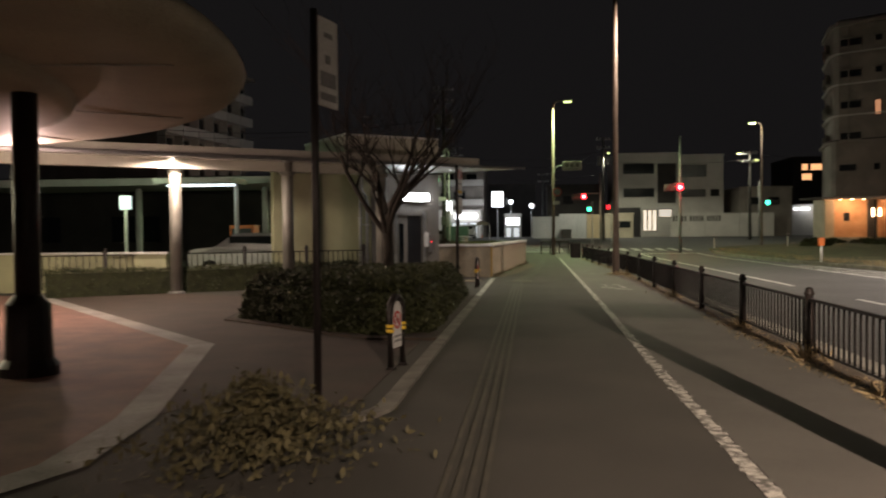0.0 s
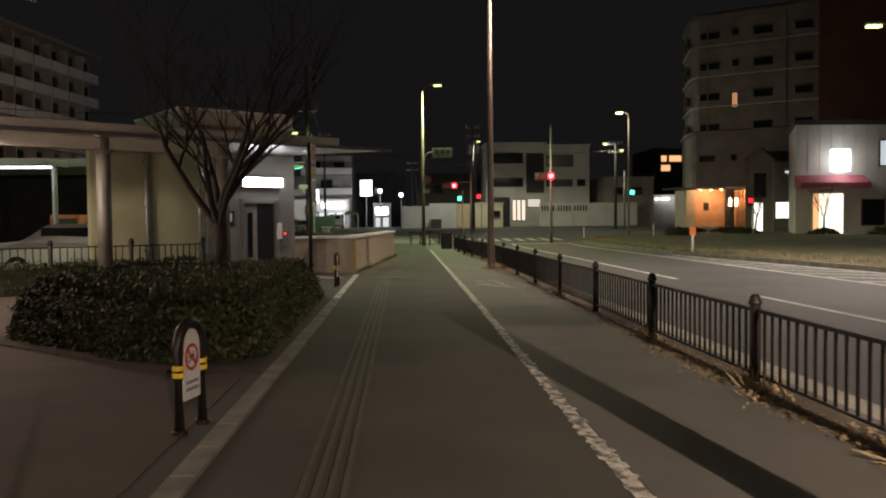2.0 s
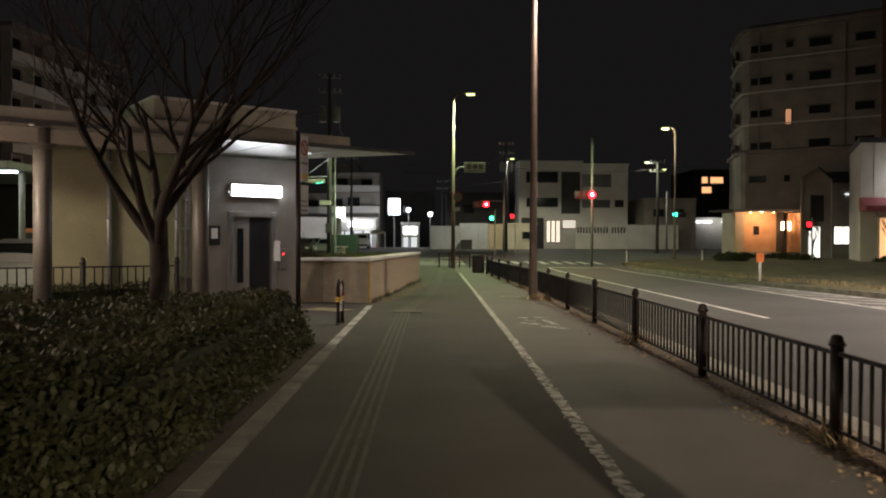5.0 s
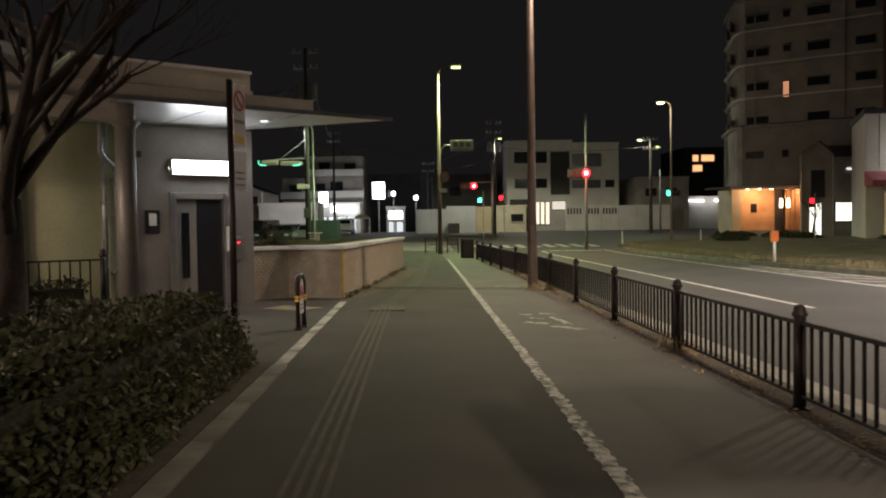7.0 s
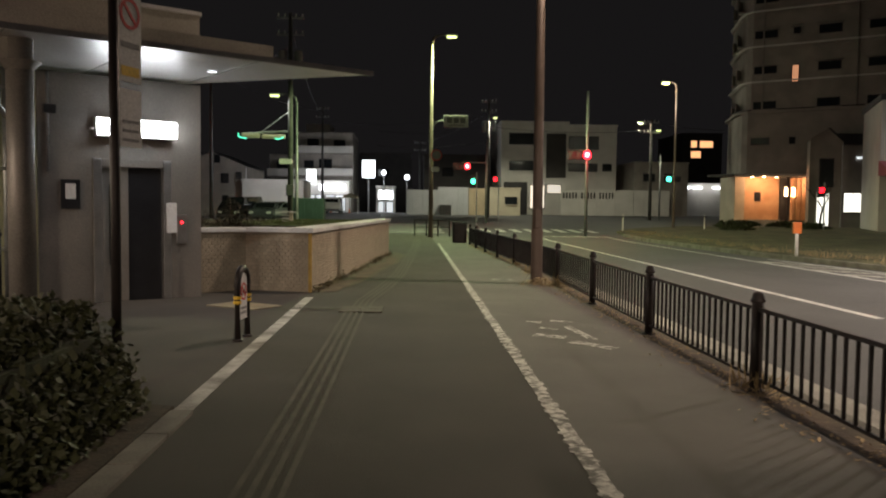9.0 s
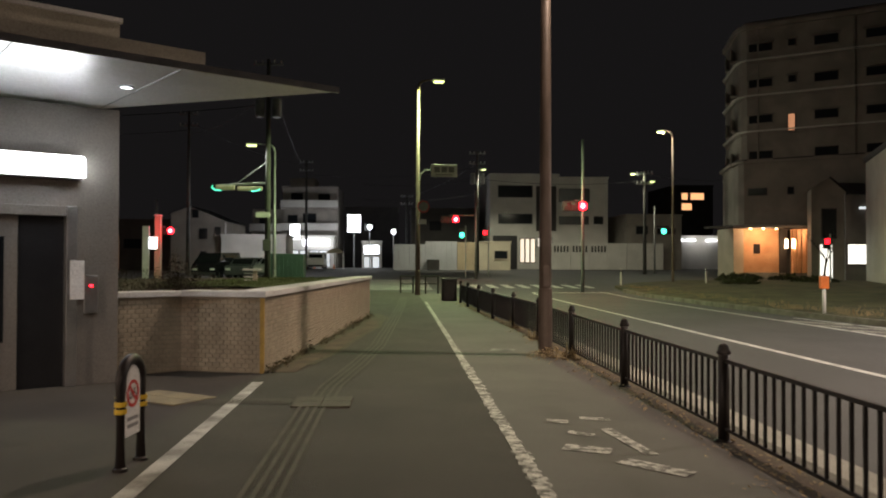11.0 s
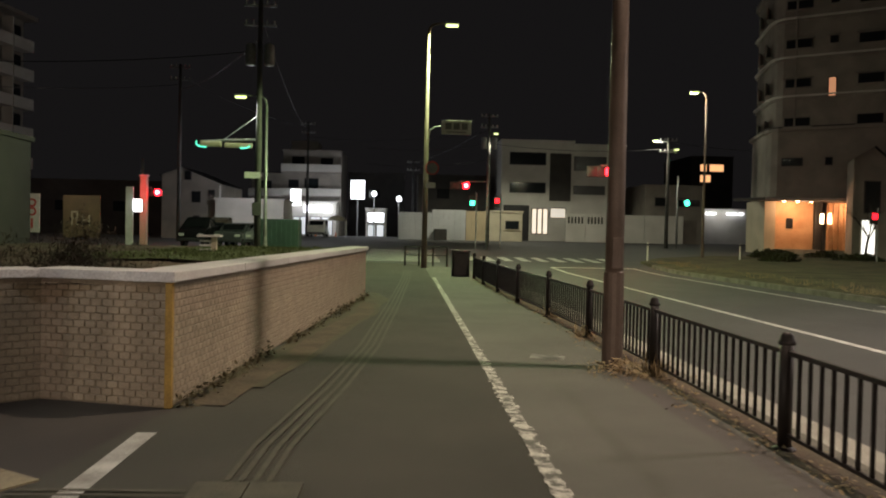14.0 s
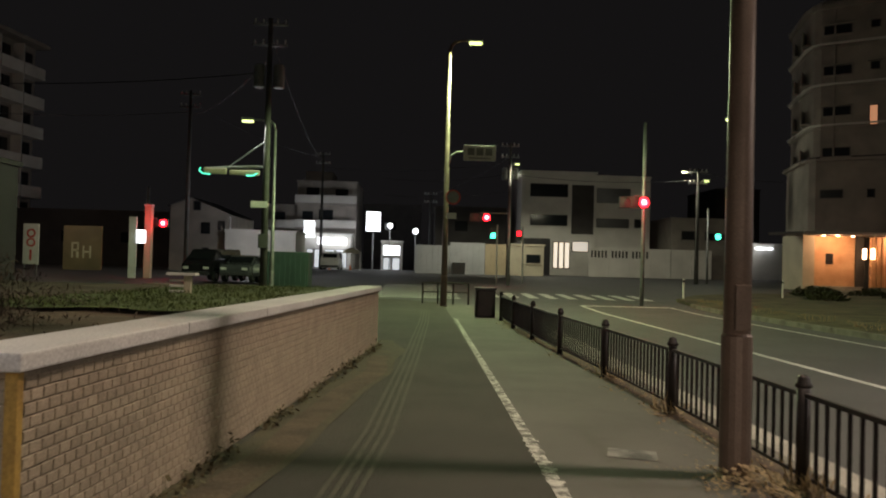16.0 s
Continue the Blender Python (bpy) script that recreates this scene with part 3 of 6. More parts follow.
for (i, j) in ((0, 0), (1, 0), (0, 1), (1, 1)):
    structure("tactile_slab", box(-0.62 + i * 0.305, -0.325 + i * 0.305, 23.82 + j * 0.305, 24.115 + j * 0.305, -0.03, 0.004), TACTILE, "worn tactile paving slab in the footway")
for dy in (-0.12, -0.04, 0.04, 0.12):
    strip([(-1.58, 24.13 + dy), (-1.22, 24.13 + dy), (-0.63, 24.13 + dy)], 0.035, 0.009, TACTILE, "tactile_line", None, "worn raised tactile guide line")
# kerb round the planter bed
y = 6.9
kerb = structure("bed_kerb", prism([(-1.30, 6.7), (-1.14, 6.7), (-1.14, 6.9), (-1.30, 6.9)], -0.05, 0.03), KERB, "pale concrete edging of the planted bed")
while y < 18.2:
    part("edging_stone", box(-1.30, -1.14, y + 0.005, min(18.3, y + 0.595), -0.05, 0.03, bevel=0.008), KERB, kerb)
    y += 0.6
for a in range(6):
    t0, t1 = radians(15 * a), radians(15 * a + 14)
    c = Vector((-2.0, 6.7))
    bm = prism([(c.x + 0.70 * math.cos(t0), c.y - 0.70 * math.sin(t0)), (c.x + 0.86 * math.cos(t0), c.y - 0.86 * math.sin(t0)), (c.x + 0.86 * math.cos(t1), c.y - 0.86 * math.sin(t1)), (c.x + 0.70 * math.cos(t1), c.y - 0.70 * math.sin(t1))], -0.05, 0.03)
    part("edging_stone", bm, KERB, kerb)
structure("bed_soil", prism([(-1.31, 10.9), (-2.3, 10.9), (-5.2, 13.2), (-5.0, 15.5), (-3.2, 18.9), (-1.31, 18.4)], -0.05, 0.03), SOIL, "dark soil under the hedge")

# ---- fence along the road ----
fence = thing("fence", Matrix.Identity(4), "dark brown iron pedestrian fence along the kerb", "fence", kind="structure")
POSTS = [(3.3, 0.86 + 3.08 * k) for k in range(11)] + [(3.2, 34.5), (3.05, 37.4), (2.95, 40.3), (2.87, 43.2), (2.85, 46.1)]
FZ = slope(3.3)


def post_mesh():
    bm = tube([(0, 0, -0.02), (0, 0, 0.80)], 0.05, seg=12)
    lathe([(0.05, 0.76), (0.062, 0.765), (0.062, 0.785), (0.05, 0.80), (0.046, 0.83), (0.03, 0.85), (0.001, 0.857)], 12, bm, cap=False)
    lathe([(0.085, -0.01), (0.085, 0.012), (0.055, 0.03)], 12, bm, cap=False)
    me = bpy.data.meshes.new("post")
    bm.to_mesh(me)
    bm.free()
    me.materials.append(IRON)
    for p in me.polygons:
        p.use_smooth = True
    return me


def bar_mesh():
    bm = box(-0.011, 0.011, -0.011, 0.011, 0.12, 0.70)
    me = bpy.data.meshes.new("bar")
    bm.to_mesh(me)
    bm.free()
    me.materials.append(IRON)
    return me


PM, BM = post_mesh(), bar_mesh()
for (x, y) in POSTS:
    ob = new("post", PM)
    ob.parent = fence
    ob.matrix_basis = pose(x, y, FZ)
for k, (a, b) in enumerate(zip(POSTS, POSTS[1:])):
    a, b = Vector(a), Vector(b)
    d = (b - a).normalized()
    L = (b - a).length
    m = Matrix(((d.x, -d.y, 0, a.x), (d.y, d.x, 0, a.y), (0, 0, 1, FZ), (0, 0, 0, 1)))
    part("rail", box(0.05, L - 0.05, -0.018, 0.018, 0.69, 0.725, bevel=0.006, m=m), IRON, fence)
    part("rail", box(0.05, L - 0.05, -0.014, 0.014, 0.105, 0.13, bevel=0.004, m=m), IRON, fence)
    n = 20
    for i in range(1, n):
        if k > 12:
            break
        ob = new("bar", BM)
        ob.parent = fence
        ob.matrix_basis = m @ pose(0.05 + (L - 0.1) * i / n, 0, 0)
    if k > 12:
        bm = bmesh.new()
        for i in range(1, n):
            box(0.05 + (L - 0.1) * i / n - 0.011, 0.05 + (L - 0.1) * i / n + 0.011, -0.011, 0.011, 0.12, 0.70, bm)
        bmesh.ops.transform(bm, matrix=m, verts=bm.verts)
        part("bars", bm, IRON, fence)

# ---- lamp posts ----


def lamp_post(x, y, z0, h, arm, material, r0, r1, label, head_dir=1, lit=True):
    ob = thing("street_lamp", Matrix.Translation((x, y, z0)), label, "street lamp", "street lamps")
    part("pole", tube([(0, 0, -0.05), (0, 0, 1.9), (0, 0, h - 0.4)], [r0, r0 * 0.98, r1], seg=16), material, ob, smooth=True)
    part("base_sleeve", lathe([(r0 + 0.05, -0.03), (r0 + 0.05, 0.02), (r0 + 0.015, 0.03), (r0 + 0.012, 1.1), (r0, 1.12)], 16, cap=False), material, ob)
    pts = [(0, 0, h - 0.42), (0.06 * head_dir, 0, h - 0.15), (0.2 * head_dir, 0, h - 0.02), (arm * 0.6 * head_dir, 0, h + 0.03), (arm * head_dir, 0, h + 0.05)]
    part("arm", tube(pts, [r1, r1, r1 * 0.9, 0.03, 0.03], seg=10), material, ob, smooth=True)
    head = part("head", box(-0.28, 0.28, -0.13, 0.13, 0, 0.09, bevel=0.03), GALV, ob, "grey lamp head")
    head.matrix_basis = pose((arm + 0.2) * head_dir, 0, h)
    part("lens", box(-0.24, 0.24, -0.12, 0.12, -0.09, -0.002, bevel=0.04), LAMPW, head, "glowing lens")
    return ob


big = lamp_post(2.93, 28.92, FZ, 10.2, 1.2, POLE, 0.105, 0.07, "tall brown lamp post standing at the fence")
part("inspection_cover", box(-0.06, 0.06, -0.13, -0.10, 1.15, 1.5, bevel=0.01), POLE, big)
lamp_post(1.37, 52.6, -0.03, 9.85, 0.75, POLE, 0.11, 0.06, "tall lamp post at the street corner")
lamp_post(18.2, 66.8, rise(66.8), 9.9, 0.55, POLE, 0.085, 0.05, "tall lamp post across the road", -1)
lamp_post(16.9, 29.0, -0.2, 8.0, 1.0, GALV, 0.1, 0.06, "street lamp across the road", -1)
lamp_post(-5.9, 57.6, -0.1, 7.6, 1.0, GALV, 0.09, 0.05, "street lamp by the side street", -1)
lamp_post(5.45, -11.0, -0.2, 7.1, 0.6, GALV, 0.1, 0.06, "street lamp further back along the road", -1)
# ---- distance ----


def window_block(name, x0, x1, y0, y1, z0, z1, material, label, category="building", rows=(), roof=None, parapet=0.0, m=None):
    """A building as a closed block with recessed windows on its south face: rows of (x0, x1, z0, z1, material)."""
    ob = thing(name, m or Matrix.Identity(4), label, category)
    part("wall", box(x0, x1, y0, y1, z0, z1), material, ob)
    part("roof", box(x0 - 0.1, x1 + 0.1, y0 - 0.1, y1 + 0.1, z1, z1 + 0.18), roof or material, ob)
    for a, b, c, d, mm in rows:
        w = part("window", box(a, b, y0 - 0.06, y0 - 0.003, c, d), DARKWALL, ob)
        part("pane", box(a + 0.07, b - 0.07, y0 - 0.075, y0 - 0.062, c + 0.07, d - 0.07), mm, w)
        part("sill", box(a - 0.05, b + 0.05, y0 - 0.14, y0 - 0.062, c - 0.06, c), material, w)
    return ob


DIMWIN = glow("dim_window", (1.0, 0.90, 0.80), 0.45)
DOORLIT = glow("dim_doorway", (1.0, 0.86, 0.70), 0.8)
# white three-storey building
window_block("office_building", 10.6, 18.2, 104, 116, 0.5, 11.07, WHITEWALL, "white three-storey building with long dark windows",
             rows=[(11.45, 15.3, 8.6, 9.95, GLASS), (11.5, 15.3, 5.68, 6.82, GLASS), (15.7, 17.95, 4.9, 9.9, DARKWALL), (13.88, 14.42, 1.4, 4.1, DOORLIT), (14.46, 15.0, 1.4, 4.1, DOORLIT), (15.04, 15.6, 1.4, 4.1, DOORLIT), (15.8, 17.5, 3.1, 4.2, DIMWIN), (10.9, 13.6, 0.6, 4.4, DARK)])
window_block("office_building", 18.25, 23.8, 104.3, 114, 0.5, 10.8, WHITEWALL, "pale three-storey building with dark window bands",
             rows=[(18.3, 21.75, 8.15, 9.68, DARK), (18.3, 21.65, 5.65, 6.6, DARK), (22.2, 23.3, 5.7, 6.6, GLASS)])
# hoarding and site office
hoard = thing("site_hoarding", Matrix.Identity(4), "white corrugated construction hoarding along the street", "hoarding", kind="structure")
for i in range(12):
    x = 0.05 + i * 0.52
    part("panel", box(x, x + 0.51, 95, 95.06, 0.45, 3.2 + (0.3 if i > 5 else 0.0), bevel=0.015), HOARD, hoard)
for i in range(4):
    x = 6.32 + i * 0.52
    part("panel", box(x, x + 0.51, 95, 95.06, 0.45, 3.42, bevel=0.015), TANPANEL, hoard)
window_block("site_office", 8.4, 11.6, 95, 98, 0.5, 3.35, CREAM, "cream prefabricated site office with one window", rows=[(10.0, 11.3, 1.8, 2.6, GLASS)])
vend = tagged(link("vending_box", box(3.3, 4.5, 94.1, 94.8, 0.5, 1.7, bevel=0.03), DARK), "dark cabinet beside the hoarding", "cabinet")
wallr = thing("concrete_block_fence", Matrix.Identity(4), "long pale fence wall across the junction", "wall", kind="structure")
for i in range(6):
    x = 16.7 + i * 2.0
    part("panel", box(x, x + 1.98, 100, 100.2, 0.5, 3.5, bevel=0.02), WHITEWALL, wallr)
    for k in range(5 if i < 3 else 0):
        part("slot", box(x + 0.22 + k * 0.34, x + 0.40 + k * 0.34, 99.96, 99.998, 2.55, 3.22), DARKWALL, wallr)
# right middle block and lit far tower
window_block("low_building", 25.0, 31.0, 101, 112, 0.5, 6.5, APTWALL, "low grey building with small dark windows", rows=[(26.0, 27.3, 4.5, 5.4, GLASS), (28.3, 29.6, 4.5, 5.4, GLASS)])
window_block("far_tower", 40.2, 46, 130, 142, 0.5, 12.5, DARKWALL, "dark distant block with lit orange windows",
             rows=[(41.3, 42.3, 10.5, 11.6, WINORANGE), (42.6, 44.7, 10.5, 11.6, WINORANGE), (41.3, 42.9, 9.0, 10.1, WINORANGE)])

# apartment block on the other side, its front turned towards the junction
APT = Matrix(((0.819, 0.573, 0, 30.7), (-0.573, 0.819, 0, 76.0), (0, 0, 1, 0), (0, 0, 0, 1)))
apt = thing("apartment_block", Matrix.Identity(4), "large grey apartment block with ledges and dark window rows", "building")


def apt_part(name, bm, material, label="", parent=None):
    bmesh.ops.transform(bm, matrix=APT, verts=bm.verts)
    return part(name, bm, material, parent or apt, label)


def apt_outline(out=0.0, corner=-3.5, right=7.1):
    """Plan of the block along its front, pushed outwards by out."""
    return [(corner + 0.25, -out), (right, -out), (right, 12), (corner - 2.8 - out, 12), (corner - 2.8 - out, 6.4), (corner - 0.8 - out, 1.2), (corner - 0.25 - out * 0.7, 0.3 - out * 0.5)]


apt_part("lower_wall", prism(apt_outline(0.0, -3.75, 9.5), 4.4, 9.3), APTWALL)
apt_part("ledge", prism(apt_outline(0.30, -3.75, 9.5), 9.3, 9.5), APTWALL)
apt_part("terrace_rail", prism(apt_outline(0.22, -3.75, 7.0), 9.5, 9.62), DARKWALL)
apt_part("upper_wall", prism(apt_outline(), 9.62, 19.9), APTWALL)
apt_part("roof", prism(apt_outline(0.30), 19.9, 20.25), APTWALL)
apt_part("roof_rail", prism(apt_outline(-0.4), 20.25, 20.65), APTWALL)
apt_part("brown_wall", box(7.102, 20, -0.35, 12, 9.5, 22.2), APTBROWN, "brown tiled part")
apt_part("lower_wing", box(9.502, 20, 0.0, 12, 0.3, 9.498), APTWALL)
for f in range(4):
    z = 9.95 + f * 2.82
    if f:
        apt_part("ledge", prism(apt_outline(0.28), z - 1.0, z - 0.90), WHITEWALL)
        apt_part("ledge", prism(apt_outline(0.14), z - 1.22, z - 1.13), APTWALL)
    for k in range(2):
        bal = apt_part("balcony", box(-5.7 + 1.0 * k, -4.3 + 1.0 * k, 3.6 - 2.8 * k, 5.6 - 2.8 * k, z - 0.75, z - 0.6), APTWALL)
        apt_part("railing", box(-5.7 + 1.0 * k, -5.62 + 1.0 * k, 3.6 - 2.8 * k, 5.6 - 2.8 * k, z - 0.598, z + 0.35), APTWALL, "", bal)
    for (a, b, c, d) in ((-3.1, -1.35, -0.35, 0.30), (-0.2, 0.35, -0.2, 0.35), (1.65, 3.3, -0.38, 0.34), (5.15, 6.6, -0.35, 0.34)):
        mm = GLASS
        if f == 1 and a == -0.2:
            a, b, c, d, mm = -0.25, 0.32, -1.15, 0.25, WINAPT
        if f == 0 and a == -0.2:
            continue
        w = apt_part("window", box(a, b, -0.10, 0.05, z + c, z + d), DARKWALL)
        apt_part("pane", box(a + 0.06, b - 0.06, -0.13, -0.102, z + c + 0.06, z + d - 0.06), mm, "", w)
        apt_part("sill", box(a - 0.1, b + 0.1, -0.24, -0.102, z + c - 0.10, z + c), APTWALL, "", w)
        if f and mm is GLASS:
            apt_part("hood", box(a - 0.15, b + 0.15, -0.30, -0.004, z + d + 0.05, z + d + 0.12), APTWALL, "", w)
for (a, b) in ((-3.2, -1.75), (-0.3, 0.2), (2.2, 3.9)):
    w = apt_part("window", box(a, b, -0.10, 0.05, 6.75, 7.35), DARKWALL)
    apt_part("pane", box(a + 0.06, b - 0.06, -0.13, -0.102, 6.81, 7.29), GLASS, "", w)
for u in (-2.4, 4.4):
    apt_part("downpipe", tube([(u, -0.12, 9.6), (u, -0.12, 19.9)], 0.07, seg=8), APTWALL)
part("entrance_slab", prism([(24.6, 78), (25.6, 75.0), (35, 74.4), (35, 78)], 4.15, 4.32), DARKWALL, apt)
part("slab_edge", prism([(25.62, 74.96), (35, 74.36), (35, 74.3), (25.6, 74.9)], 4.14, 4.33), STEEL, apt)
apt_part("ground_floor", box(3.2, 9.5, 1.4, 12, 0.3, 4.148), APTWALL)
apt_part("ground_floor", box(-6.0, 3.198, 4.0, 12, 0.3, 4.398), APTWALL)
lobby = part("lobby_wall", box(27.3, 30.3, 77.3, 77.5, 0.4, 4.148), ORANGEWALL, apt, "warm lit cedar-coloured lobby wall")
for k in range(9):
    part("board", box(27.31 + k * 0.332, 27.31 + k * 0.332 + 0.325, 77.27, 77.298, 0.45, 4.146), ORANGEWALL, lobby)
part("lobby_window", box(28.25, 28.75, 77.2, 77.268, 2.2, 2.95), DARK, lobby)
part("side_wall", box(26.5, 27.298, 76.9, 80, 0.4, 4.148), CREAM, apt)
part("slat_screen", box(30.9, 34.0, 76.45, 76.58, 0.7, 4.1), ORANGEWALL, apt)
for k in range(8):
    part("slat", box(30.95 + k * 0.38, 31.05 + k * 0.38, 76.36, 76.448, 0.7, 4.1), ORANGEWALL, apt)
part("column", box(30.31, 30.88, 77.1, 77.5, 0.3, 4.148), DARKWALL, apt)
for k in range(3):
    part("step", box(27.2 - 0.2 * k, 30.2 + 0.2 * k, 76.0 - 0.35 * k, 77.26, 0.2, 0.72 - 0.15 * k), CONCRETE, apt)
lamp("lobby_light", "POINT", (28.4, 75.9, 3.8), 230, (1.0, 0.54, 0.28), 0.15)
lamp("lobby_light", "POINT", (32.3, 75.6, 3.8), 120, (1.0, 0.54, 0.28), 0.15)
LOBBYLENS = glow("lobby_lens", (1.0, 0.62, 0.34), 12)
for (x, y) in ((27.6, 76.3), (28.6, 76.3), (29.6, 76.3)):
    part("lobby_lamp", lathe([(0.10, 4.08), (0.10, 4.146)], 12), LOBBYLENS, apt).matrix_basis = pose(x, y, 0)
for x in (30.42, 31.0):
    part("wall_lamp", box(x - 0.09, x + 0.09, 76.2, 76.38, 2.6, 3.3, bevel=0.03), LOBBYLENS, apt, "glowing upright wall lamp")
bd2 = thing("notice_board", pose(31.3, 72.5, 0.12), "white notice board before the lobby", "sign")
part("board", box(-0.6, 0.6, -0.04, 0.04, 0.7, 1.9, bevel=0.02), WHITEP, bd2)
for s in (-0.5, 0.5):
    part("leg", tube([(s, 0, 0), (s, 0, 0.75)], 0.035, seg=8), GALV, bd2)
shed = window_block("lit_depot", 31.2, 41.0, 112, 120, 0.5, 4.6, WHITEWALL, "low pale depot with small bright lamps")
for x in (34.9, 35.7, 36.3, 38.2, 38.8, 39.6):
    part("lamp", box(x - 0.25, x + 0.25, 111.7, 111.98, 4.1, 4.3, bevel=0.03), SHOPLIT, shed, "small bright wall lamp")
lamp("depot_light", "POINT", (37.0, 110.5, 4.2), 60, (1.0, 0.97, 0.9), 0.4)

# gabled house and shop
house = thing("gabled_house", Matrix.Translation((0.357, 12.66, 1.46)) @ Matrix.Diagonal((1.0825, 1.0825, 1.0825, 1)) @ Matrix.Translation((-0.357, -12.66, -1.46)), "pale gabled house with a lit window", "house")
bm = bmesh.new()
v = [bm.verts.new(p) for p in ((27.1, 66, 0.2), (29.4, 66, 0.2), (29.4, 66, 6.1), (28.3, 66, 7.0), (27.1, 66, 6.3), (28.6, 69.4, 0.2), (30.9, 69.4, 0.2), (30.9, 69.4, 6.1), (29.8, 69.4, 7.0), (28.6, 69.4, 6.3))]
for f in ((0, 1, 2, 3, 4), (5, 9, 8, 7, 6), (0, 4, 9, 5), (1, 6, 7, 2), (2, 7, 8, 3), (3, 8, 9, 4)):
    bm.faces.new([v[i] for i in f])
part("wall", bm, APTWALL, house)
part("wing", box(29.41, 33.2, 66.2, 67.6, 0.2, 5.9), APTWALL, house)
part("wing_roof", prism([(29.42, 65.8), (33.5, 65.8), (33.5, 67.8), (29.42, 67.8)], 5.9, lambda x, y: 5.95 + 0.45 * max(0, min(4, y - 65.8))), ROOFTILE, house)
w = part("window", box(29.55, 31.55, 66.1, 66.19, 1.35, 2.75), DARKWALL, house)
for i in range(3):
    part("pane", box(29.6 + i * 0.65, 30.2 + i * 0.65, 66.06, 66.098, 1.42, 2.68), WINWHITE, w)
part("downpipe", tube([(29.3, 65.93, 0.2), (29.3, 65.93, 6.0)], 0.05, seg=8), GALV, house)
w = part("upper_window", box(27.75, 28.75, 65.93, 65.99, 3.05, 5.0), DARKWALL, house)
part("pane", box(27.82, 28.68, 65.90, 65.928, 3.12, 4.93), GLASS, w)
for (a, b) in (((27.0, 6.22), (28.3, 7.02)), ((28.3, 7.02), (29.5, 6.04))):
    bm = bmesh.new()
    q = [bm.verts.new(p) for p in ((a[0], 65.8, a[1] + 0.02), (b[0], 65.8, b[1] + 0.02), (b[0] + 1.5, 69.5, b[1] + 0.02), (a[0] + 1.5, 69.5, a[1] + 0.02))]
    bm.faces.new(q)
    bmesh.ops.solidify(bm, geom=list(bm.faces), thickness=-0.10)
    part("roof", bm, ROOFTILE, house)
w = part("door", box(27.6, 28.5, 65.93, 65.99, 0.3, 2.7), WHITEP, house)
part("pane", box(27.66, 28.44, 65.90, 65.928, 0.4, 2.64), WINWHITE, w)
part("strip_light", box(30.4, 32.4, 66.1, 66.18, 5.0, 5.14), glow("strip_lens", (0.9, 0.95, 1.0), 0.8), house)

shop = thing("shop_building", Matrix.Identity(4), "pale shop with lit sign, pink awning and bright doorway", "shop")
part("wall", prism([(29.2, 61.4), (48, 61.4), (48, 68.8), (32.3, 68.8)], 0.0, 8.3), WHITEWALL, shop)
part("roof", prism([(29.0, 61.2), (48.2, 61.2), (48.2, 68.9), (32.2, 68.9)], 8.3, 8.65), ROOFTILE, shop)
part("lit_sign", box(31.8, 33.1, 60.9, 61.38, 4.85, 6.45, bevel=0.03), SHOPLIT, shop, "glowing white shop sign")
for k in range(1, 9):
    part("cladding_joint", box(29.2 + k * 0.9, 29.22 + k * 0.9, 61.37, 61.398, 4.7, 8.3), CREAM, shop)
part("awning", prism([(29.1, 60.4), (34.4, 60.4), (34.4, 61.38), (29.1, 61.38)], 3.65, lambda x, y: 4.0 + 0.6 * (y - 60.4)), BLUEROOF, shop, "pink fabric awning")
w = part("doorway", box(30.4, 32.9, 61.3, 61.39, 0.1, 3.3), WHITEP, shop)
part("pane", box(30.95, 32.75, 61.26, 61.298, 0.2, 3.2), glow("doorway_light", (1.0, 0.90, 0.72), 1.6), w)
part("pane", box(30.5, 30.9, 61.26, 61.298, 0.2, 3.2), WINORANGE, w)
w = part("upper_window", box(35.5, 39.3, 61.3, 61.39, 5.2, 7.2), DARKWALL, shop)
part("pane", box(35.6, 39.2, 61.26, 61.298, 5.3, 7.1), glow("pale_window", (0.8, 0.9, 1.0), 0.5), w)
w = part("side_window", box(34.2, 36.0, 61.3, 61.39, 0.8, 2.8), DARKWALL, shop)
part("pane", box(34.3, 35.9, 61.26, 61.298, 0.9, 2.7), GLASS, w)
lamp("shop_light", "POINT", (32.4, 60.2, 5.6), 110, (1.0, 0.97, 0.9), 0.3)

# left of the junction
block = window_block("grey_house_block", -13.2, -6.7, 112, 122, 0.4, 10.2, APTWALL, "grey flat-roofed block behind the shops", rows=[(-10.8, -9.2, 6.0, 7.2, GLASS), (-12.6, -11.4, 6.0, 7.0, GLASS)])
part("wing", box(-16.8, -13.202, 112.4, 121, 0.4, 7.7, bevel=0.03), APTWALL, block)
part("stair_head", box(-12.6, -9.6, 114, 119, 10.37, 11.6, bevel=0.03), APTWALL, block)
for (x0, x1, z) in ((-16.9, -13.25, 4.9), (-13.3, -6.6, 5.0), (-13.3, -6.6, 7.7)):
    bal = part("balcony", box(x0, x1, 111.1, 111.998, z, z + 0.16, bevel=0.02), APTWALL, block, "pale balcony slab")
    part("railing", box(x0, x1, 111.1, 111.18, z + 0.162, z + 1.0, bevel=0.01), WHITEWALL, bal)
for (x0, z) in ((-15.9, 5.5), (-9.0, 8.2), (-12.2, 8.3)):
    part("window", box(x0, x0 + 1.4, 111.9, 111.996 if x0 > -13 else 112.396, z, z + 1.3), GLASS, block)
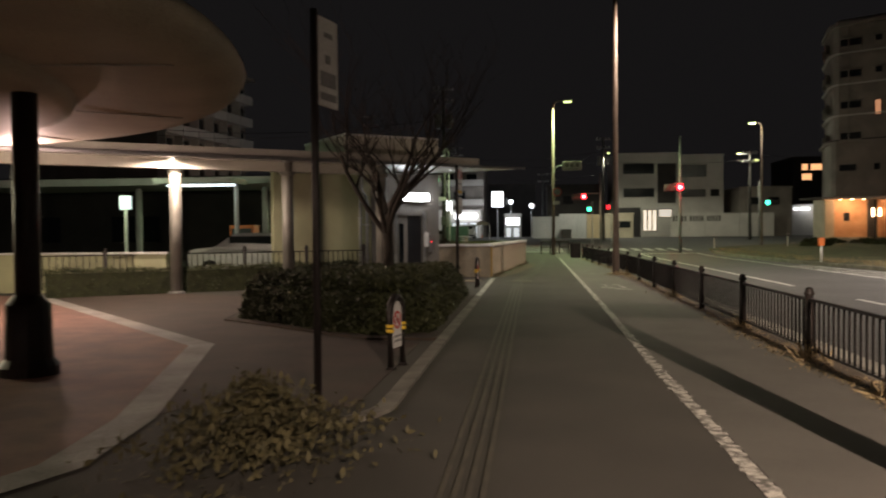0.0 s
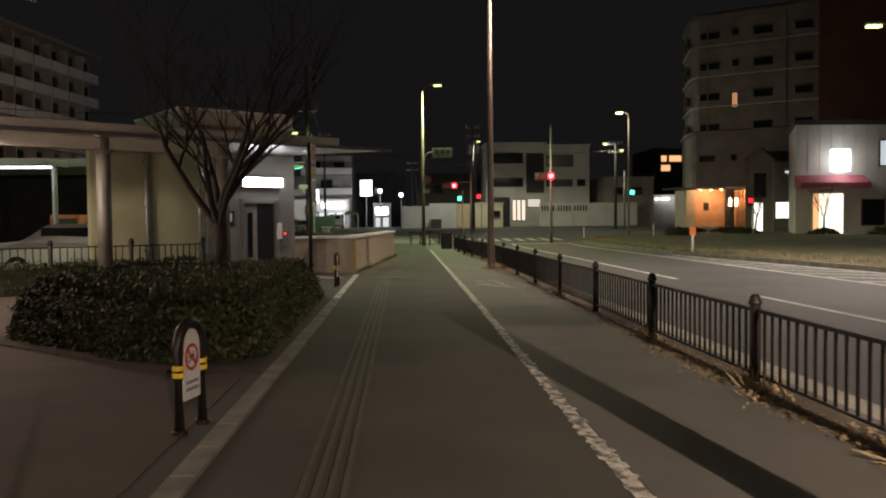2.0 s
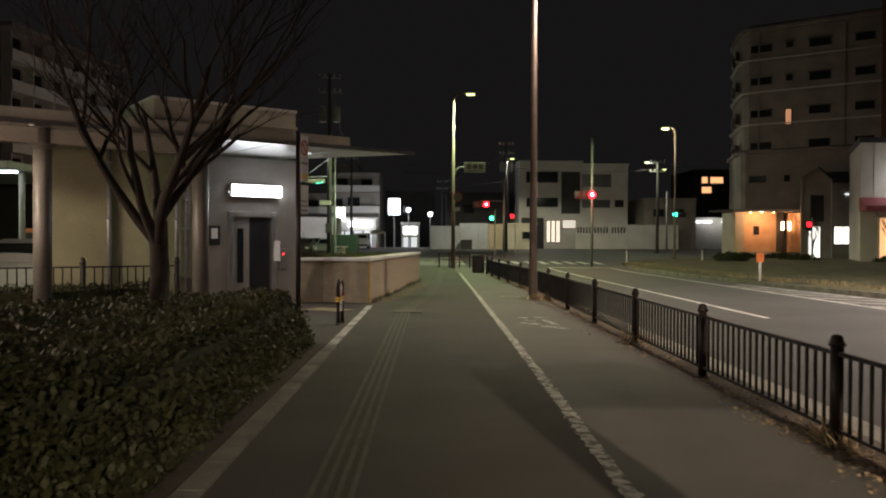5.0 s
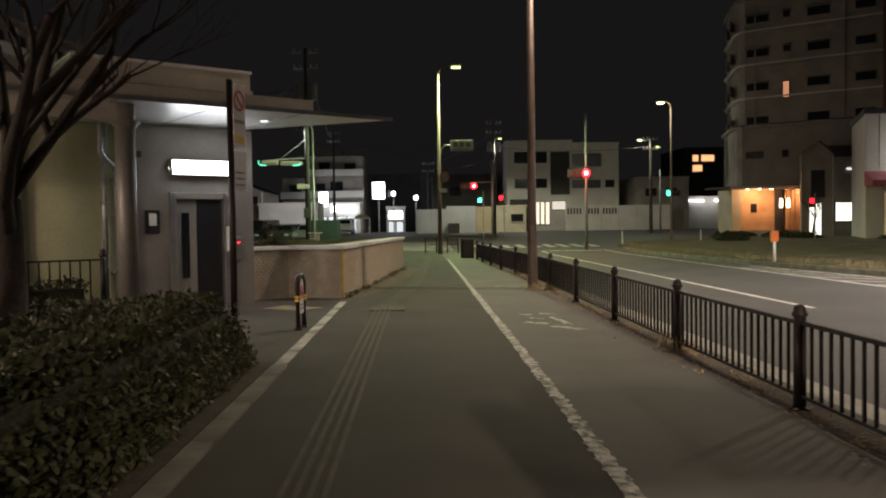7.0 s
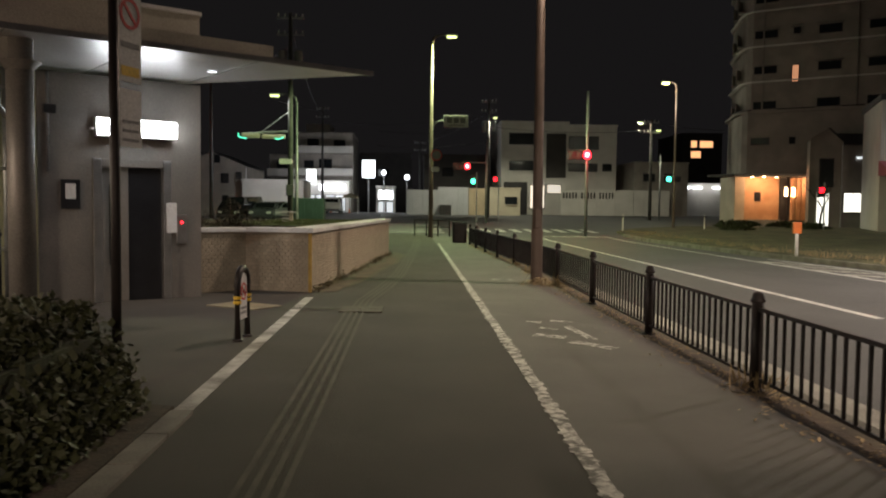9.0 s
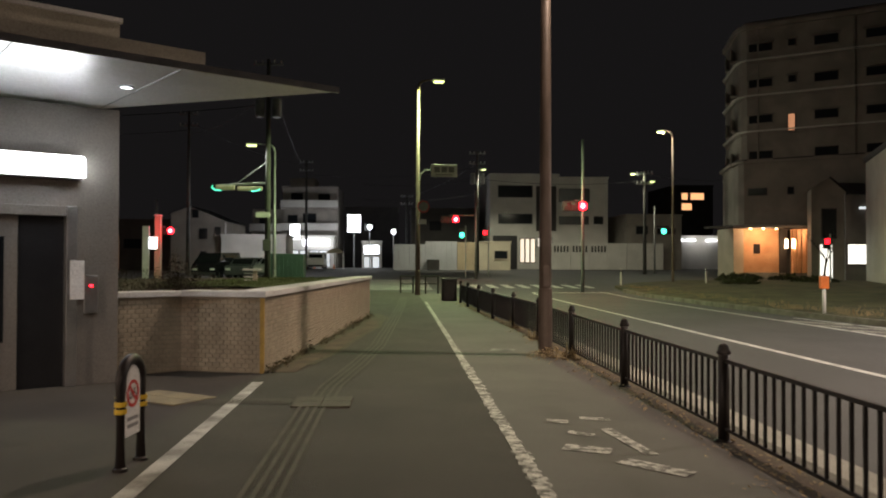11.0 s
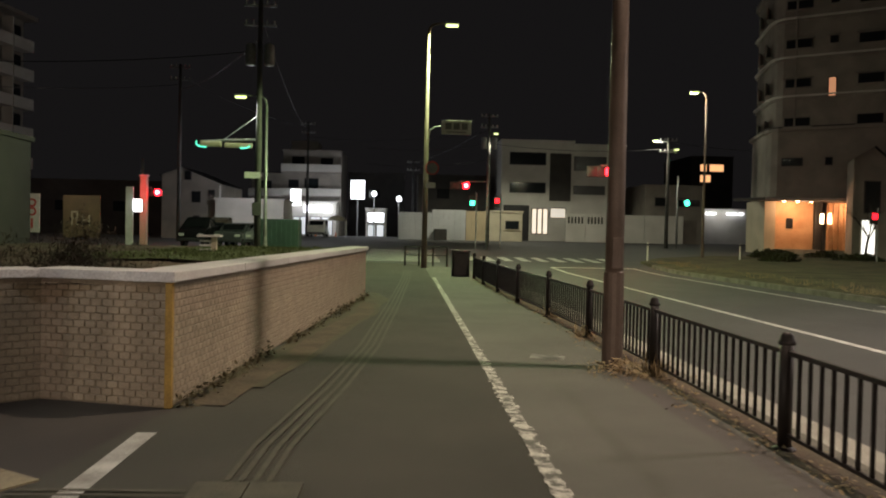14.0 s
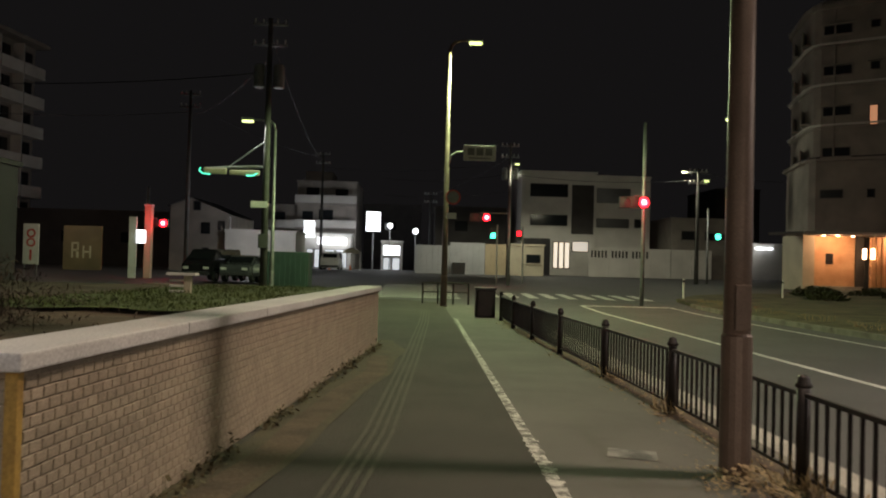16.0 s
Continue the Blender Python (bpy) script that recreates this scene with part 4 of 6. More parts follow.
for (x, y) in ((-9.3, 103.5), (-8.5, 103.2), (-6.4, 103.0)):
    cone = thing("traffic_cone", Matrix.Translation((x, y, 0.47)), "small orange traffic cone on the shop forecourt", "traffic cone", "shop cones")
    part("base", box(-0.19, 0.19, -0.19, 0.19, -0.05, 0.03, bevel=0.01), INK, cone)
    part("body", lathe([(0.15, 0.03), (0.05, 0.66), (0.03, 0.7), (0.001, 0.7)], 14), ORANGE, cone)
store = window_block("convenience_store", -12.3, -6.9, 109, 112, 0.4, 4.3, WHITEWALL, "low shop with bright white shopfront", rows=[(-11.6, -10.9, 0.8, 2.8, STORELIT), (-10.8, -10.0, 0.8, 2.8, STORELIT), (-9.7, -8.6, 0.8, 2.8, STORELIT), (-8.5, -7.3, 0.8, 2.8, STORELIT)])
part("lit_fascia", box(-10.4, -7.4, 108.7, 108.95, 3.3, 4.0, bevel=0.02), SHOPLIT, store, "glowing shop fascia")
part("lit_box", box(-11.75, -10.7, 107.8, 108.2, 4.0, 5.7, bevel=0.03), SHOPLIT, store, "glowing sign box")
py = thing("pylon_sign", Matrix.Translation((-4.65, 110, 0.5)), "tall pole sign with glowing white box", "sign")
part("pole", tube([(0, 0, 0), (0, 0, 4.6)], 0.09), GALV, py)
part("lit_box", box(-0.75, 0.75, -0.2, 0.2, 4.4, 6.45, bevel=0.03), SHOPLIT, py, "glowing white sign box")
kiosk = window_block("lit_kiosk", -3.8, -1.5, 112, 115, 0.4, 3.8, WHITEWALL, "small bright white kiosk building", rows=[(-3.6, -1.7, 2.3, 3.5, SHOPLIT), (-3.6, -2.7, 0.7, 2.1, STORELIT), (-2.6, -1.7, 0.7, 2.1, STORELIT)])
for (x, y, h) in ((-2.83, 110, 4.8), (-0.05, 108, 4.2)):
    l = thing("post_lamp", Matrix.Translation((x, y, 0.5)), "small white post lamp by the shops", "street lamp", "shop lamps")
    part("pole", tube([(0, 0, 0), (0, 0, h - 0.1)], 0.06), GALV, l)
    part("globe", lathe([(0.05, h - 0.1), (0.26, h + 0.05), (0.3, h + 0.25), (0.22, h + 0.45), (0.01, h + 0.52)], 12), SHOPLIT, l, "glowing globe")
lamp("shopfront_light", "POINT", (-8.0, 106.5, 4.0), 220, COOL, 0.5)
lamp("shopfront_light", "POINT", (-2.5, 107.5, 4.5), 150, COOL, 0.5)
window_block("white_shed", -14.5, -9.1, 85, 90, 0.4, 3.6, WHITEWALL, "long low plain white shed")
# fill lamp without a seen source, brightens the shed and parked cars
lamp("yard_fill", "POINT", (-10.5, 80.0, 5.0), 420, COOL, 0.3)
gh = thing("gabled_house", Matrix.Identity(4), "plain pale gabled house beyond the side street", "house")
bm = bmesh.new()
v = [bm.verts.new(p) for p in ((-19.0, 86, 0.2), (-14.2, 86, 0.2), (-14.2, 86, 4.9), (-17.4, 86, 6.2), (-19.0, 86, 5.6), (-19.0, 94, 0.2), (-14.2, 94, 0.2), (-14.2, 94, 4.9), (-17.4, 94, 6.2), (-19.0, 94, 5.6))]
for f in ((0, 1, 2, 3, 4), (5, 9, 8, 7, 6), (0, 4, 9, 5), (1, 6, 7, 2), (2, 7, 8, 3), (3, 8, 9, 4)):
    bm.faces.new([v[i] for i in f])
part("wall", bm, APTWALL, gh)
for (a, b) in (((-19.2, 5.5), (-17.4, 6.26)), ((-17.4, 6.26), (-14.0, 4.86))):
    bm = bmesh.new()
    bm.faces.new([bm.verts.new(p) for p in ((a[0], 85.7, a[1]), (b[0], 85.7, b[1]), (b[0], 94.2, b[1]), (a[0], 94.2, a[1]))])
    bmesh.ops.solidify(bm, geom=list(bm.faces), thickness=-0.12)
    part("roof", bm, ROOFTILE, gh)
part("downpipe", tube([(-14.35, 85.92, 0.3), (-14.35, 85.92, 4.8)], 0.05, seg=8), WHITEP, gh)
for (x, z) in ((-17.2, 5.2), (-15.3, 3.7), (-16.5, 1.6)):
    w = part("window", box(x, x + 0.55, 85.9, 85.99, z, z + 0.75), DARKWALL, gh)
    part("pane", box(x + 0.05, x + 0.5, 85.87, 85.898, z + 0.05, z + 0.7), GLASS, w)
part("window", box(-16.6, -15.9, 85.9, 85.99, 3.4, 4.3), GLASS, gh)
left_apt = thing("apartment_block", Matrix.Translation((-38.5, 80, 0)) @ Matrix.Rotation(math.atan2(19, 2.5), 4, "Z"), "tall apartment slab with stacked pale balconies", "building")
part("wall", box(0, 19.2, 0, 16, 0.2, 20.6), APTWALL, left_apt)
part("roof", box(-0.3, 19.5, -1.3, 16, 20.6, 20.95), APTWALL, left_apt)
for f in range(7):
    for k in range(6):
        x = 3.2 * k
        part("balcony", box(x + 0.08, x + 3.12, -1.1, -0.005, 1.1 + 2.75 * f, 2.15 + 2.75 * f), WHITEWALL, left_apt)
        part("divider", box(x - 0.05, x + 0.05, -1.05, -0.005, 2.16 + 2.75 * f, 3.8 + 2.75 * f), WHITEWALL, left_apt)
        w = part("window", box(x + 0.5, x + 2.7, -0.06, -0.004, 2.2 + 2.75 * f, 3.5 + 2.75 * f), DARKWALL, left_apt)
        part("pane", box(x + 0.58, x + 2.62, -0.075, -0.062, 2.26 + 2.75 * f, 3.44 + 2.75 * f), GLASS, w)
# unseen fill lamp, added only to lift the apartment slab
lamp("estate_fill", "POINT", (-27.0, 80.0, 8.0), 230, WARM, 0.2)
window_block("dark_house_row", -40, -20.5, 92, 104, 0.3, 5.2, DARKWALL, "row of low dark houses", rows=[(-30, -28, 2.6, 3.6, GLASS), (-25, -23, 2.6, 3.6, GLASS)])
window_block("dark_hillside_house", -6.5, 0.5, 122, 132, 0.3, 8.5, DARKWALL, "dark house behind the lit shops", rows=[(-4, -2.5, 5.5, 6.6, GLASS)])
window_block("dark_rear_house", 2.0, 9.5, 108, 118, 0.3, 7.5, DARKWALL, "dark house behind the hoarding", rows=[(4, 5.5, 5.0, 6.2, GLASS)])

# signals


def signal(x, y, z, h, lit, order, arm, label, material=GALV):
    s = thing("traffic_signal", Matrix.Translation((x, y, rise(y))), label, "traffic light", "traffic signals")
    z -= rise(y)
    part("pole", tube([(-arm, 0, 0), (-arm, 0, h)], [0.1, 0.07], seg=12), material, s, smooth=True)
    part("arm", tube([(-arm, 0, z + 0.3), (0, 0, z + 0.3)], 0.04, seg=8), material, s)
    hs = part("housing", box(-0.68, 0.68, -0.12, 0.12, z - 0.26, z + 0.26, bevel=0.05), INK, s)
    for i in range(3):
        # lens made wider than a true one, to suggest its halo
        ob = part("lens", lathe([(0.001, 0.05), (0.14, 0.035), (0.23, 0.0)], 20, cap=False), REDLIT if order[i] == "r" else GREENLIT if order[i] == "g" else INK, hs, "glowing red lens" if order[i] == "r" else "")
        ob.matrix_basis = pose(-0.4 + 0.4 * i, -0.122, z, 90)
        if order[i] == "r":
            # pale disc before the lens imitates its washed-out, glaring centre
            part("glare_disc", lathe([(0.001, 0.02), (0.11, 0.0)], 16, cap=False), REDGLARE, hs, "pale glowing disc imitating glare over the red lens").matrix_basis = pose(-0.4 + 0.4 * i, -0.17, z, 90)
        part("visor", tube([(-0.4 + 0.4 * i, -0.30, z + 0.17), (-0.4 + 0.4 * i, -0.12, z + 0.17)], 0.03, seg=6), INK, hs)
    return s


signal(9.95, 58.4, 4.5, 8.2, True, "xxr", -0.42, "traffic light showing red over the main road")
signal(4.32, 75.0, 4.62, 6.5, True, "xxr", -1.9, "traffic light showing red across the junction")
signal(-15.8, 73.0, 3.6, 5.6, True, "xxr", 0.6, "traffic light showing red by the side street")
signal(24.4, 86.0, 4.25, 6.0, True, "gxx", 1.2, "distant traffic light showing green")
lamp("red_signal_glow", "POINT", (10.35, 56.6, 4.4), 160, (1.0, 0.04, 0.06), 0.15)
lamp("red_signal_glow", "POINT", (4.7, 73.2, 4.5), 60, (1.0, 0.04, 0.06), 0.15)
lamp("red_signal_glow", "POINT", (-15.4, 71.2, 3.5), 110, (1.0, 0.04, 0.06), 0.15)



def walk_signal(x, y, z, green, label):
    """A small pedestrian signal box on a thin post."""
    s = thing("pedestrian_signal", Matrix.Translation((x, y, rise(y))), label, "traffic light", "pedestrian signals")
    z -= rise(y)
    part("post", tube([(0.3, 0.1, 0), (0.3, 0.1, z + 0.5)], 0.05, seg=10), GALV, s)
    part("bracket", box(0.0, 0.3, 0.02, 0.1, z - 0.05, z + 0.05), GALV, s)
    h = part("housing", box(-0.2, 0.2, -0.1, 0.1, z - 0.45, z + 0.25, bevel=0.03), INK, s)
    part("lens", box(-0.15, 0.15, -0.125, -0.102, z - 0.15, z + 0.17, bevel=0.02) if not green else box(-0.15, 0.15, -0.125, -0.102, z - 0.40, z - 0.08, bevel=0.02), GREENLIT if green else REDPED, h, "glowing lens")
    return s


REDPED = glow("red_walk_signal", (1.0, 0.01, 0.02), 4)
walk_signal(5.3, 76.5, 3.75, True, "pedestrian signal showing green")
walk_signal(7.1, 77.0, 3.7, False, "pedestrian signal showing red")
walk_signal(26.9, 64.0, 2.8, False, "pedestrian signal showing red by the houses")
gp = thing("gate_pier", pose(-16.1, 72.4, rise(72.4)), "pale square gate pier beside the signal", "pier")
part("pier", box(-0.2, 0.2, -0.2, 0.2, 0, 4.4, bevel=0.02), CREAM, gp)
part("cap", box(-0.25, 0.25, -0.25, 0.25, 4.4, 4.5, bevel=0.02), CAP, gp)

# utility poles


def utility(x, y, z0, h, label, arms=2, transformer=True):
    u = thing("utility_pole", Matrix.Translation((x, y, z0)), label, "utility pole", "utility poles")
    part("shaft", tube([(0, 0, -0.1), (0, 0, h)], [0.17, 0.10], seg=14), POLECONC, u, smooth=True)
    for i in range(arms):
        a = part("crossarm", box(-0.75, 0.75, -0.04, 0.04, h - 0.3 - 0.9 * i, h - 0.2 - 0.9 * i), GALV, u)
        for k in (-0.65, -0.3, 0.3, 0.65):
            part("insulator", tube([(k, 0, h - 0.2 - 0.9 * i), (k, 0, h - 0.02 - 0.9 * i)], 0.035, seg=8), WHITEP, a)
    if transformer:
        part("transformer", lathe([(0.2, h - 3.0), (0.24, h - 2.95), (0.24, h - 2.1), (0.18, h - 2.0)], 14), GALV, u).matrix_basis = pose(-0.42, 0, 0)
        part("transformer", lathe([(0.2, h - 3.0), (0.24, h - 2.95), (0.24, h - 2.1), (0.18, h - 2.0)], 14), GALV, u).matrix_basis = pose(0.42, 0, 0)
    return u


utility(-6.23, 57.5, -0.1, 12.0, "tall concrete utility pole with transformers")
utility(-16.0, 80, 0.3, 13.0, "concrete utility pole beyond the side street", 2, False)
utility(7.6, 88, 0.5, 11.0, "concrete utility pole with cables by the junction")
utility(22.0, 85, 0.5, 9.0, "concrete utility pole across the junction", 2, False)
utility(-9.5, 104, 0.5, 12.0, "dark utility pole by the shops", 2, False)
utility(1.5, 112, 0.5, 9.0, "concrete utility pole along the side street", 2, False)


def cable(points, sag, label="thin black sagging overhead cable"):
    a, b = Vector(points[0]), Vector(points[1])
    pts = [a.lerp(b, i / 12) - Vector((0, 0, sag * 4 * (i / 12) * (1 - i / 12))) for i in range(13)]
    tagged(link("cable", tube(pts, 0.022, seg=5), INK), label, "cable", "overhead cables")


cable([(-6.2, 57.5, 10.2), (-16, 80, 11.5)], 0.5)
cable([(7.6, 88, 9.0), (-3, 96, 9.2)], 0.4)
cable([(7.6, 88, 7.6), (-3, 96, 7.7)], 0.4)
cable([(7.6, 88, 9.0), (22, 85, 8.6)], 0.4)
cable([(7.6, 88, 10.4), (1.5, 112, 9.2)], 0.4)
cable([(7.6, 88, 10.0), (-9.5, 104, 11.0)], 0.6)
cable([(-16, 80, 12.5), (-9.5, 104, 12.0)], 0.6)
cable([(-6.2, 57.5, 11.2), (-9.5, 104, 11.6)], 0.9)
cable([(22, 85, 9.2), (38, 90, 9.6)], 0.5)
cable([(-16, 80, 11.8), (-40, 78, 11.8)], 0.7)
cable([(-6.2, 57.5, 9.6), (-30, 60, 9.8)], 0.7)
# ---- road markings and verge ----
def road_strip(points, width, name, material, label, z=0.004):
    bm = bmesh.new()
    pts = [Vector(p) for p in densify(points, 2.0)]
    rows = []
    for i, p in enumerate(pts):
        a, b = pts[max(0, i - 1)], pts[min(len(pts) - 1, i + 1)]
        d = (b - a).normalized()
        n = Vector((-d.y, d.x)) * width / 2
        rows.append([bm.verts.new((*(p + n), rise((p + n).y) + z)), bm.verts.new((*(p - n), rise((p - n).y) + z))])
    for r0, r1 in zip(rows, rows[1:]):
        bm.faces.new((r0[0], r0[1], r1[1], r1[0]))
    for f in bm.faces:
        f.normal_update()
        if f.normal.z < 0:
            f.normal_flip()
    return structure(name, bm, material, label)


road_strip([(3.98, -14), (3.98, 50)], 0.55, "gutter", GUTTER, "pale concrete gutter beside the kerb")
for (a, b) in ((2, 8), (13, 20)):
    road_strip([(7.75, a), (7.65, b)], 0.16, "lane_line", PAINT_FRESH, "white dashed lane line")
road_strip([(7.65, 24.8), (7.5, 57.4)], 0.16, "lane_line", PAINT_FRESH, "solid white lane line")
road_strip([(11.95, 8), (11.55, 38), (11.4, 57.4)], 0.16, "edge_line_road", PAINT_FRESH, "white road edge line")
road_strip([(7.5, 57.5), (11.5, 57.5)], 0.4, "stop_line", PAINT_FRESH, "white stop line")
for i in range(13):
    y = 60.5 + i * 1.0
    road_strip([(-1.6, y), (2.4, y)], 0.48, "crossing_bar", PAINT_FRESH, "white bar of the zebra crossing")
for i in range(9):
    x = 4.2 + i * 0.95
    road_strip([(x, 62), (x, 66)], 0.48, "crossing_bar", PAINT_FRESH, "white bar of the zebra crossing")
for i in range(11):
    y0 = 20.5 + i * 1.7
    k = (y0 - 21) / 18.5
    xl, xr = 11.95 - 0.4 * k, 14.8 - 2.3 * k
    road_strip([(xl, y0 + 0.9), (xr, y0 - 0.9)], 0.42, "hatch_bar", PAINT, "white diagonal bar of the hatched area")
road_strip([(14.9, 20), (12.5, 39.5)], 0.15, "hatch_edge", PAINT_FRESH, "white edge line of the hatched area")

VERGE = [(12.6, 58), (12.7, 46), (13.0, 40.4), (15.3, 20), (16.6, 4), (17, -14), (70, -14), (70, 70), (20, 70), (15.4, 66), (13.1, 62)]
structure("verge_slab", prism(VERGE, -0.4, lambda x, y: max(-0.06, rise(y) + 0.14)), VERGEMAT, "verge of dry grass and bare earth")
for a, b in zip(VERGE[:5], VERGE[1:6]):
    a, b = Vector(a), Vector(b)
    d = (b - a).normalized()
    n = Vector((-d.y, d.x)) * 0.18
    k = max(1, int((b - a).length / 2))
    for i in range(k):
        p, q = a + (b - a) * (i / k) + d * 0.01, a + (b - a) * ((i + 1) / k) - d * 0.01
        structure("verge_kerb", prism([tuple(p), tuple(q), tuple(q - n), tuple(p - n)], -0.4, lambda x, y: max(-0.04, rise(y) + 0.16)), KERB, "pale concrete kerb of the verge")

# bicycle and arrow marks on the footway
for (pts, w) in (([(1.84, 22.15), (2.2, 22.0)], 0.22), ([(2.2, 21.7), (2.6, 21.3)], 0.20), ([(2.38, 22.9), (2.5, 21.9)], 0.12), ([(1.9, 23.25), (2.1, 23.2)], 0.16), ([(2.25, 23.4), (2.55, 23.35)], 0.14), ([(2.0, 22.75), (2.2, 22.6)], 0.12)):
    strip(pts, w, 0.006, PAINT, "footway_mark", None, "worn white painted mark on the footway")
strip([(2.1, 29.6), (2.5, 29.5)], 0.35, 0.006, PAINT_OLD, "footway_mark", None, "worn white painted mark on the footway")
# yellow tactile slabs by the elevator
for (i, j) in ((0, 0), (1, 0), (0, 1), (1, 1), (0, 2), (1, 2)):
    m = Matrix(((0.54, -0.842, 0, -1.82), (0.842, 0.54, 0, 23.93), (0, 0, 1, 0), (0, 0, 0, 1)))
    structure("tactile_slab", box(i * 0.305, i * 0.305 + 0.295, j * 0.305, j * 0.305 + 0.295, -0.02, 0.008, m=m), TACTYEL, "worn yellow tactile paving slab")

# ---- hedge, shrubs and tree ----


def leaves(name, points, size, material, label, category, seed=1, flat=0.35, stand=0.8):
    """Many small leaf blades at the points, as one object."""
    rng = np.random.default_rng(seed)
    n = len(points)
    P = np.asarray(points)
    s = size * rng.uniform(0.6, 1.3, n)
    a, tilt = rng.uniform(0, 2 * np.pi, n), rng.normal(0, stand, n)
    d1 = np.stack([np.cos(a) * np.cos(tilt), np.sin(a) * np.cos(tilt), np.sin(tilt)], 1)
    d2 = np.stack([-np.sin(a), np.cos(a), rng.normal(0, 0.6 * stand, n)], 1)
    V = np.empty((n, 4, 3))
    V[:, 0] = P
    V[:, 1] = P + (d1 * 0.5 + d2 * flat) * s[:, None]
    V[:, 2] = P + d1 * s[:, None]
    V[:, 3] = P + (d1 * 0.5 - d2 * flat) * s[:, None]
    me = bpy.data.meshes.new(name)
    me.from_pydata(V.reshape(-1, 3).tolist(), [], np.arange(4 * n).reshape(-1, 4).tolist())
    me.materials.append(material)
    return tagged(new(name, me), label, category, kind="stuff")


def in_poly(x, y, poly):
    c = False
    for (x0, y0), (x1, y1) in zip(poly, poly[1:] + poly[:1]):
        if (y0 > y) != (y1 > y) and x < (x1 - x0) * (y - y0) / (y1 - y0) + x0:
            c = not c
    return c


def edge_dist(x, y, poly):
    best = 9
    for (x0, y0), (x1, y1) in zip(poly, poly[1:] + poly[:1]):
        t = max(0, min(1, ((x - x0) * (x1 - x0) + (y - y0) * (y1 - y0)) / ((x1 - x0) ** 2 + (y1 - y0) ** 2)))
        best = min(best, math.hypot(x - x0 - t * (x1 - x0), y - y0 - t * (y1 - y0)))
    return best


HEDGE = [(-1.45, 11.5), (-2.2, 11.15), (-2.9, 11.5), (-3.9, 12.4), (-5.0, 13.4), (-5.2, 14.6), (-4.6, 16.2), (-3.2, 18.3), (-2.2, 18.9), (-1.5, 18.3)]


def hedge_points(poly, height, count, seed, x0, x1, y0, y1):
    """Points over the rounded skin of a clipped hedge."""
    rng = random.Random(seed)
    out = []
    while len(out) < count:
        x, y = rng.uniform(x0, x1), rng.uniform(y0, y1)
        if not in_poly(x, y, poly):
            continue
        e = edge_dist(x, y, poly)
        if e > 0.45 and rng.random() < 0.35:
            continue
        top = height * math.sqrt(max(0.0, 1 - (1 - min(1.0, e / 0.42)) ** 2.2)) + 0.07 * noise.noise(Vector((x * 1.7, y * 1.7, seed))) + 0.05 * noise.noise(Vector((x * 6, y * 6, seed)))
        k = 4 if e < 0.16 else 1
        for i in range(k):
            z = rng.uniform(0.03, max(0.1, top)) if e < 0.22 else top - abs(rng.gauss(0, 0.05))
            out.append((x + rng.gauss(0, 0.03), y + rng.gauss(0, 0.03), max(0.02, z)))
    return out


hedge = leaves("hedge", hedge_points(HEDGE, 0.76, 70000, 3, -5.3, -1.4, 11, 19), 0.06, LEAF, "dense dark green clipped hedge in the planted bed", "hedge", 4)
# leaf green darkened to stand in for shade between the leaves
HEDGE_CORE = mat("hedge_inner_shade", (0.040, 0.046, 0.018), (0.022, 0.026, 0.011), 7, 0.95, bump=1.0, fine=30)
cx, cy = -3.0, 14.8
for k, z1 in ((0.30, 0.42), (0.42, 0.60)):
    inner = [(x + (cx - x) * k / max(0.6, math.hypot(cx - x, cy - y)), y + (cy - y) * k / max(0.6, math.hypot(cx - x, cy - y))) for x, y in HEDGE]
    tagged(link("hedge_core", prism(inner, 0.0, z1), HEDGE_CORE, hedge), "solid hedge core, inner shade put into its darker green")


def row_hedge(x0, x1, y0, y1, h, n, seed, label):
    m = local(TIP)
    rng = random.Random(seed)
    pts = []
    for i in range(n):
        x, y = rng.uniform(x0, x1), rng.uniform(y0, y1)
        z = rng.uniform(0, h) if rng.random() < 0.6 else h + rng.gauss(0, 0.03)
        pts.append(tuple(m @ Vector((x, y, z + 0.06 * noise.noise(Vector((x * 2, y * 2, 1)))))))
    ob = leaves("low_hedge", pts, 0.06, LEAF, label, "hedge", seed)
    # solid filler in the same darkened green, as inner shade
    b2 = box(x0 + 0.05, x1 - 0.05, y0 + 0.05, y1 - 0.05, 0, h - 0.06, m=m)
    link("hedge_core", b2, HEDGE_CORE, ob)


row_hedge(-13.0, -5.0, 0.95, 1.5, 0.62, 9000, 7, "low dark hedge below the walkway fence")
# black fence behind the low hedge
wf = thing("walkway_fence", local(TIP), "low black iron fence in front of the station wall", "fence", kind="structure")
for i in range(6):
    x = -4.6 - i * 1.75
    ob = new("post", PM)
    ob.parent = wf
    ob.matrix_basis = Matrix.Translation((x, 1.62, 0.0)) @ Matrix.Diagonal((1, 1, 1.35, 1))
    if i < 5:
        part("rail", box(x - 1.70, x - 0.05, 1.605, 1.635, 0.96, 0.99), IRON, wf)
        for k in range(1, 11):
            ob = new("bar", BM)
            ob.parent = wf
            ob.matrix_basis = Matrix.Translation((x - 0.05 - 1.65 * k / 11, 1.62, -0.0)) @ Matrix.Diagonal((1, 1, 1.37, 1))


